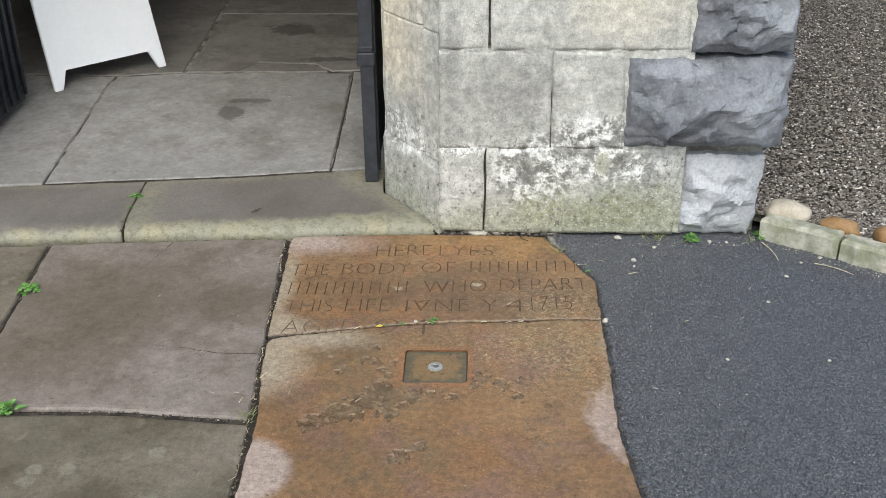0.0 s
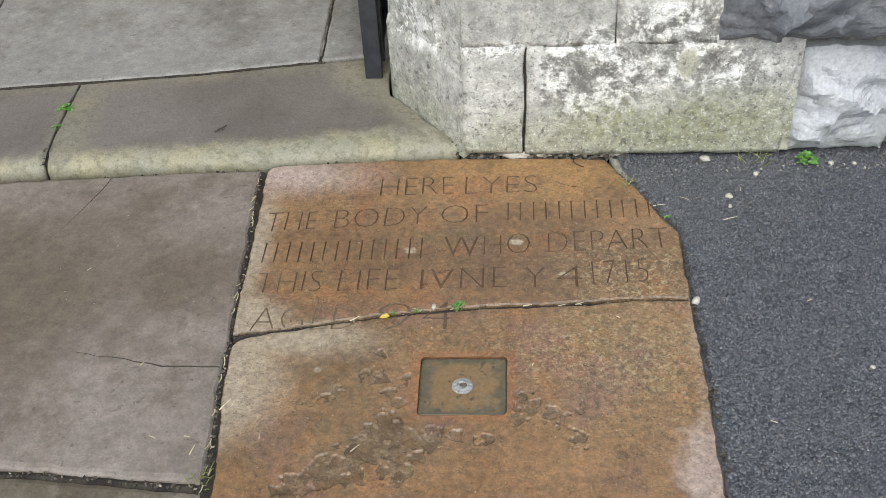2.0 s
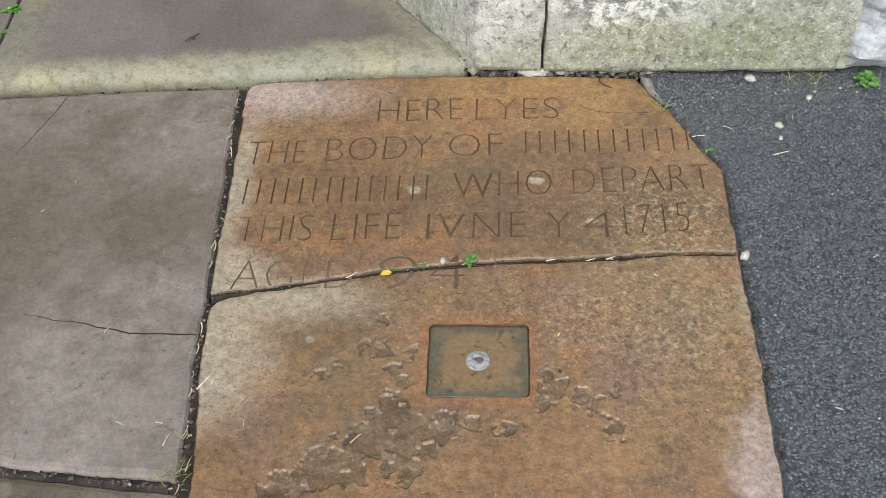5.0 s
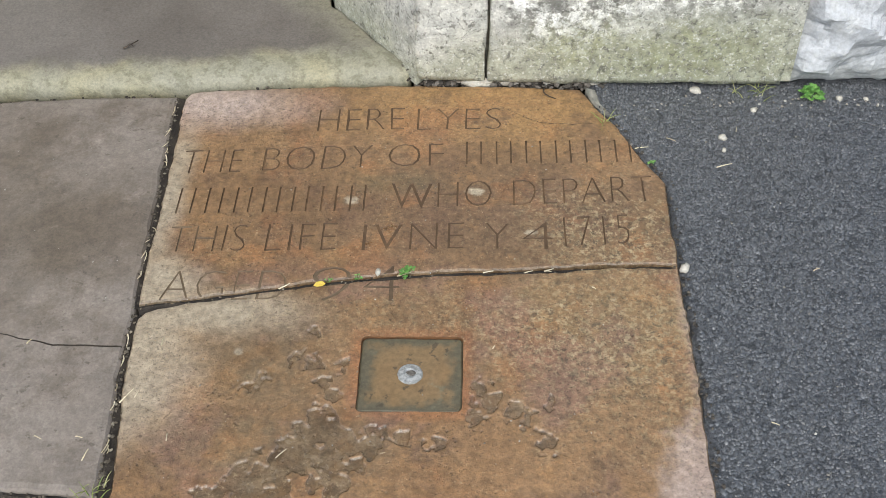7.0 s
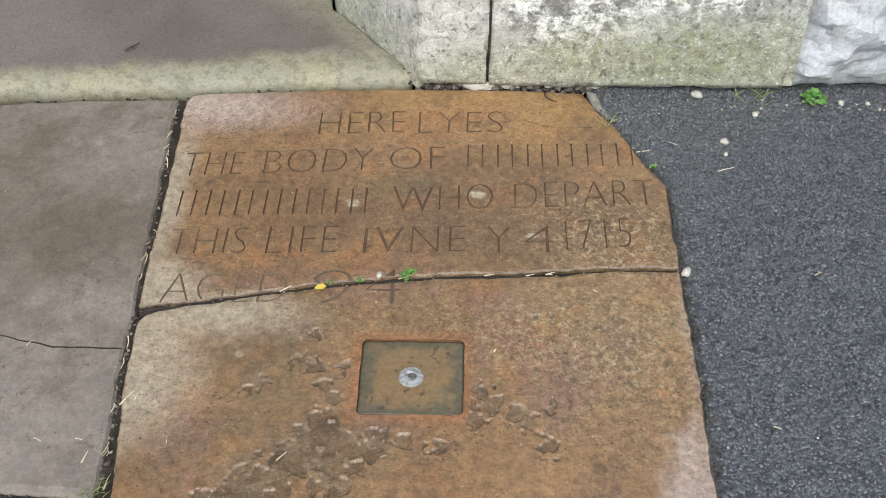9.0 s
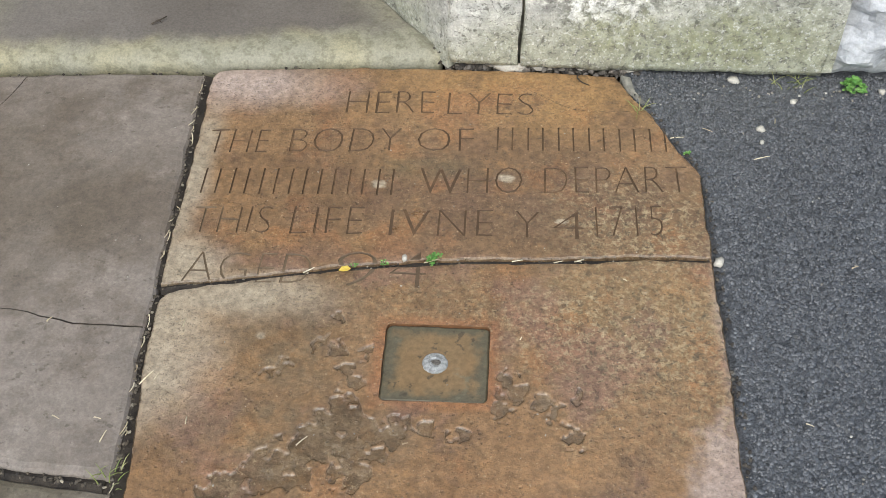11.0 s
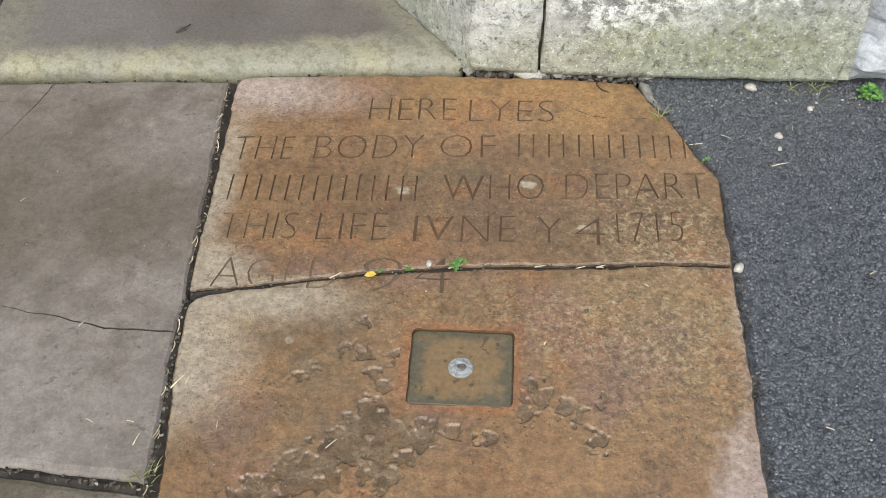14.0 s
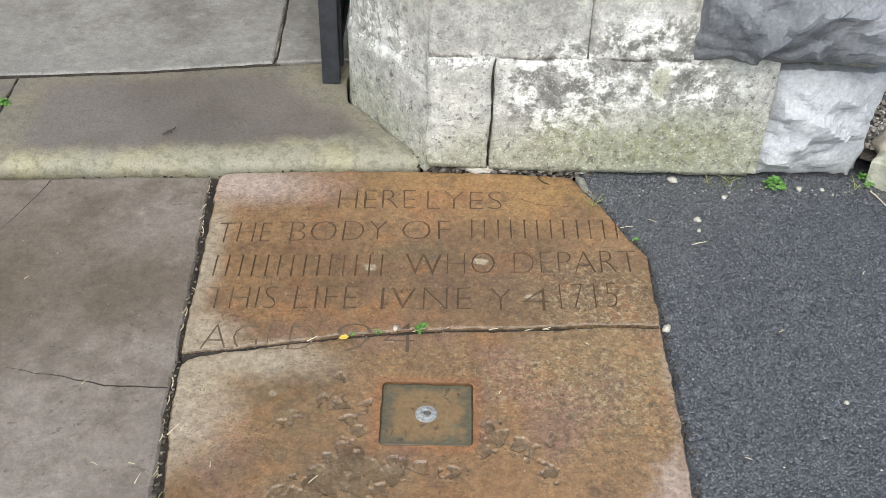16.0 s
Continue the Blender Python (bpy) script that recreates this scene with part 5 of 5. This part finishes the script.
for line, half, z in ((joints[2], 0.010, -0.0045), (joints[0], 0.014, -0.006), (joints[1], 0.016, -0.007), (joints[3], 0.013, -0.006), (joints[4], 0.014, -0.007), (joints[5], 0.01, 0.02), (joints[6], 0.009, 0.0315), (joints[7], 0.008, 0.029), ([(0.448, 0.05), (0.27, 0.27)], 0.012, 0.008)):
    pts = []
    for a, b in zip(line, line[1:]):
        pts += [Vector(a).lerp(Vector(b), i / 12) for i in range(12)]
    pts.append(Vector(line[-1]))
    rows = []
    for i, p in enumerate(pts):
        t = (pts[min(i + 1, len(pts) - 1)] - pts[max(i - 1, 0)]).normalized()
        rows.append([soil_bm.verts.new((p.x - t.y * half * s, p.y + t.x * half * s, z - 0.006 * abs(s) + 0.002 * noise.noise((p.x * 40, p.y * 40, s)))) for s in (-1, 0, 1)])
    for p, q in zip(rows, rows[1:]):
        for i in range(2):
            soil_bm.faces.new((p[i], q[i], q[i + 1], p[i + 1]))
bmesh.ops.recalc_face_normals(soil_bm, faces=soil_bm.faces)
tagged(part("joint_soil", soil_bm, SOIL), "dark soil filling the cracks and joints", "soil", kind="stuff")
grit_bm, straw_bm = bmesh.new(), bmesh.new()
for n, line in enumerate(joints):
    up = 0.03 if n in (5, 6, 7, 9) else 0.009 if n == 10 else 0.0
    for a, b in zip(line, line[1:]):
        a, b = Vector(a), Vector(b)
        for _ in range(round((b - a).length * (25 if n == 2 else 70 if n == 8 else 130))):
            p = a.lerp(b, rnd.random())
            lump(grit_bm, (p.x + rnd.uniform(-0.006, 0.006), p.y + rnd.uniform(-0.006, 0.006), up + rnd.uniform(-0.013, -0.005)), rnd.uniform(0.0012, 0.0038), (1.2, 0.9, 0.7), rnd.random() * 50, 0.3, 1, rnd.random() * 6)
        if n < 3:
            for _ in range(round((b - a).length * (26 if n < 2 else 8))):
                p = a.lerp(b, rnd.random())
                w = math.atan2(b.y - a.y, b.x - a.x) + rnd.uniform(-0.5, 0.5)
                l = rnd.uniform(0.008, 0.028)
                stalk(straw_bm, (p.x, p.y, rnd.uniform(-0.008, 0.001)), (p.x + math.cos(w) * l, p.y + math.sin(w) * l, rnd.uniform(-0.006, 0.003)), 0.0013, (0.002, 0, 0.001), 3, 0.5)
for x, y, l, w in ((0.132, -0.795, 0.012, 1.6), (0.293, -0.822, 0.02, 0.8), (0.019, -0.831, 0.02, 1.3), (0.05, -0.73, 0.03, 1.0), (0.0, -0.79, 0.012, -0.3), (-0.06, -0.79, 0.014, -0.5), (0.09, -0.62, 0.015, 1.5), (0.07, -0.72, 0.01, 1.2),
                   (0.76, -0.49, 0.008, -0.8), (0.44, -0.813, 0.008, 0.2), (1.0, -0.2, 0.03, 0.3), (1.05, -0.1, 0.012, 1.4), (0.92, -0.12, 0.02, -0.6), (1.12, -0.45, 0.012, 0.4),
                   (-0.3, -0.35, 0.01, 0.7), (-0.12, -0.62, 0.01, 0.9), (-0.02, 0.068, 0.022, 0.1), (0.86, -0.15, 0.025, 0.1), (1.32, -0.28, 0.012, 0.9), (0.6, -0.62, 0.006, 1), (1.0, -0.75, 0.012, -0.5)):
    up = 0.018 if y > 0.05 else 0.0
    stalk(straw_bm, (x, y, up + 0.001), (x + l * math.cos(w), y + l * math.sin(w), up + 0.0025), 0.0012, (0, 0, 0.0008), 3, 0.6)
tagged(part("joint_grit", grit_bm, islands("dark_joint_grit", [(0.02, 0.016, 0.012), (0.06, 0.05, 0.04), (0.11, 0.095, 0.075)], 0.85)), "dark grit lying in the paving joints", "grit", kind="stuff")
tagged(part("straw_bits", straw_bm, STRAW), "scattered pale bits of dry straw", "straw", kind="stuff")

# ---- weeds, leaf and twigs ----
weed((0.462, -0.463, 0.0), 0.015, 12, 1)
weed((0.38, -0.474, 0.0), 0.008, 5, 2)
weed((0.335, -0.481, 0.0), 0.007, 4, 12)
weed((1.208, 0.006, 0.0), 0.022, 30, 3, tall=2.2, label="bright green clump of small leaves at the foot of the wall")
weed((1.418, 0.03, 0.0), 0.026, 18, 4, label="green weed between quoin and edging")
weed((-0.673, -0.325, 0.0), 0.03, 20, 5)
weed((-0.515, -0.872, 0.0), 0.03, 22, 6)
weed((-0.516, 0.22, 0.026), 0.022, 16, 7)
weed((-0.511, 0.14, 0.026), 0.015, 10, 8)
weed((0.886, -0.191, 0.0), 0.01, 7, 9)
grass((0.812, -0.075, 0.0), 0.06, 7, 1, 0.01)
grass((1.09, 0.02, 0.0), 0.05, 16, 2, 0.06)
grass((0.047, -0.888, 0.0), 0.03, 15, 3, 0.035)
grass((1.38, 0.0, 0.0), 0.04, 6, 4, 0.03)
bm = bmesh.new()
leaflet(bm, (0.312, -0.495, 0.003), 0.15, 0.02, 0.013, 0.08)
tagged(part("fallen_leaf", bm, YELLOW), "small fallen yellow leaf on the slab", "leaf")
for a, b, bend, r in (((-0.125, 0.105, 0.033), (-0.1, 0.128, 0.036), (0.005, -0.003, 0.004), 0.0022), ((-0.118, 0.118, 0.033), (-0.105, 0.105, 0.038), (0, 0, 0.003), 0.0018),
                      ((1.412, -0.005, 0.0015), (1.436, -0.115, 0.003), (0.004, 0.0, 0.003), 0.002), ((1.535, -0.13, 0.0015), (1.625, -0.195, 0.003), (0.004, 0.004, 0.002), 0.002), ((0.705, 0.03, 0.001), (0.722, -0.01, 0.004), (-0.012, -0.004, 0.002), 0.0022)):
    bm = bmesh.new()
    stalk(bm, a, b, r, bend, 5, 0.5)
    tagged(part("twig", bm, TWIG if a[0] < 1 else STRAW), "small dry twig lying on the stone", "twig", "twigs")

# ---- stone grains standing proud of the asphalt, where the camera passes ----
rng = np.random.default_rng(3)
n = 90000
gx, gy = rng.uniform(0.78, 2.0, n), rng.uniform(-1.5, 0.09, n)
ey, ex = np.array([p[1] for p in edge][::-1]), np.array([p[0] for p in edge][::-1])
keep = (gx > np.interp(gy, ey, ex) + 0.012) & (gy < 0.13 - 0.84 * (gx - 1.45) - 0.012) & (gy < 0.05)
gx, gy = gx[keep], gy[keep]
n = len(gx)
gr, gh, ga = rng.uniform(0.0018, 0.0046, n), rng.uniform(0.0012, 0.0042, n), rng.uniform(0, 6.283, n)
ang = ga[:, None] + np.arange(5) * 1.2566 + rng.uniform(-0.3, 0.3, (n, 5))
rad = gr[:, None] * rng.uniform(0.7, 1.3, (n, 5))
co = np.empty((n, 6, 3))
co[:, :5, 0], co[:, :5, 1], co[:, :5, 2] = gx[:, None] + rad * np.cos(ang), gy[:, None] + rad * np.sin(ang), -0.0036
co[:, 5, 0], co[:, 5, 1], co[:, 5, 2] = gx + rng.uniform(-0.4, 0.4, n) * gr, gy + rng.uniform(-0.4, 0.4, n) * gr, -0.003 + gh
tri = np.array([(i, (i + 1) % 5, 5) for i in range(5)])
me = bpy.data.meshes.new("asphalt_grains")
me.from_pydata(co.reshape(-1, 3), [], (tri[None] + 6 * np.arange(n)[:, None, None]).reshape(-1, 3).tolist())
me.materials.append(islands("asphalt_stone_grains", [(0.052, 0.055, 0.06), (0.105, 0.11, 0.118), (0.07, 0.073, 0.079), (0.125, 0.13, 0.139), (0.082, 0.086, 0.093), (0.112, 0.117, 0.125), (0.18, 0.185, 0.193)], 0.23))
me.polygons.foreach_set("use_smooth", [True] * len(me.polygons))
tagged(new("asphalt_grains", me), "fine dark stone grains bound in the asphalt", "asphalt", kind="stuff")

# ---- crumbs of soil and stone in the open joints ----
rnd = random.Random(31)
bm = bmesh.new()
for line, count, half, z in ((joints[0], 90, 0.005, -0.004), (joints[1], 130, 0.006, -0.005), (joints[3], 110, 0.005, -0.004), (joints[4], 110, 0.005, -0.005), (joints[2], 60, 0.0025, -0.004)):
    for i in range(count):
        u = rnd.random() * (len(line) - 1)
        p = Vector(line[int(u)]).lerp(Vector(line[int(u) + 1]), u % 1)
        q = rnd.uniform(0.001, 0.003) * (0.7 if half < 0.003 else 1.0)
        lump(bm, (p.x + rnd.uniform(-half, half), p.y + rnd.uniform(-half, half), z), q, (1.3, 0.9, 0.6), i, 0.4, 1, i)
tagged(part("joint_crumbs", bm, islands("soil_crumbs", [(0.05, 0.04, 0.03), (0.1, 0.082, 0.06), (0.035, 0.028, 0.02), (0.16, 0.135, 0.1), (0.07, 0.056, 0.04), (0.34, 0.3, 0.23)], 0.9)), "crumbs of soil and stone lying in the joints", "soil", kind="stuff")

# ---- loose pale grit along the wall foot and the edging ----
rnd = random.Random(23)
bm = bmesh.new()
for i in range(150):
    if i < 60:
        x = rnd.uniform(0.86, 1.44)
        y = rnd.gauss(-0.005, 0.012) - 0.03 * rnd.random() ** 3
    else:
        x = rnd.uniform(1.44, 1.85)
        y = -0.006 - 0.64 * (x - 1.45) - 0.005 - abs(rnd.gauss(0, 0.025))
    q = rnd.uniform(0.0012, 0.0034)
    lump(bm, (x, y, -0.003 + q * 0.4), q, (1.2, 0.9, 0.7), i, 0.3, 1, i)
for i in range(110):
    x, y, q = rnd.uniform(0.1, 0.89), rnd.uniform(-1.15, -0.05), rnd.uniform(0.0006, 0.0016)
    lump(bm, (x, y, 0.0005), q, (1.3, 0.9, 0.7), i, 0.3, 1, i)
for i in range(90):
    x, y, q = rnd.uniform(0.95, 1.7), rnd.uniform(-1.2, -0.05), rnd.uniform(0.0008, 0.0022)
    lump(bm, (x, y, 0.0), q, (1.3, 0.9, 0.7), i, 0.3, 1, i)
for i in range(60):
    x, y, q = rnd.uniform(-0.62, 0.0), rnd.uniform(-0.84, -0.05), rnd.uniform(0.0006, 0.0015)
    lump(bm, (x, y, 0.0005), q, (1.6, 0.9, 0.7), i, 0.3, 1, i)
tagged(part("loose_grit", bm, islands("pale_loose_grit", [(0.12, 0.11, 0.095), (0.3, 0.28, 0.24), (0.2, 0.18, 0.15), (0.5, 0.48, 0.43)], 0.8)), "loose pale grit swept against wall and edging", "grit", kind="stuff")
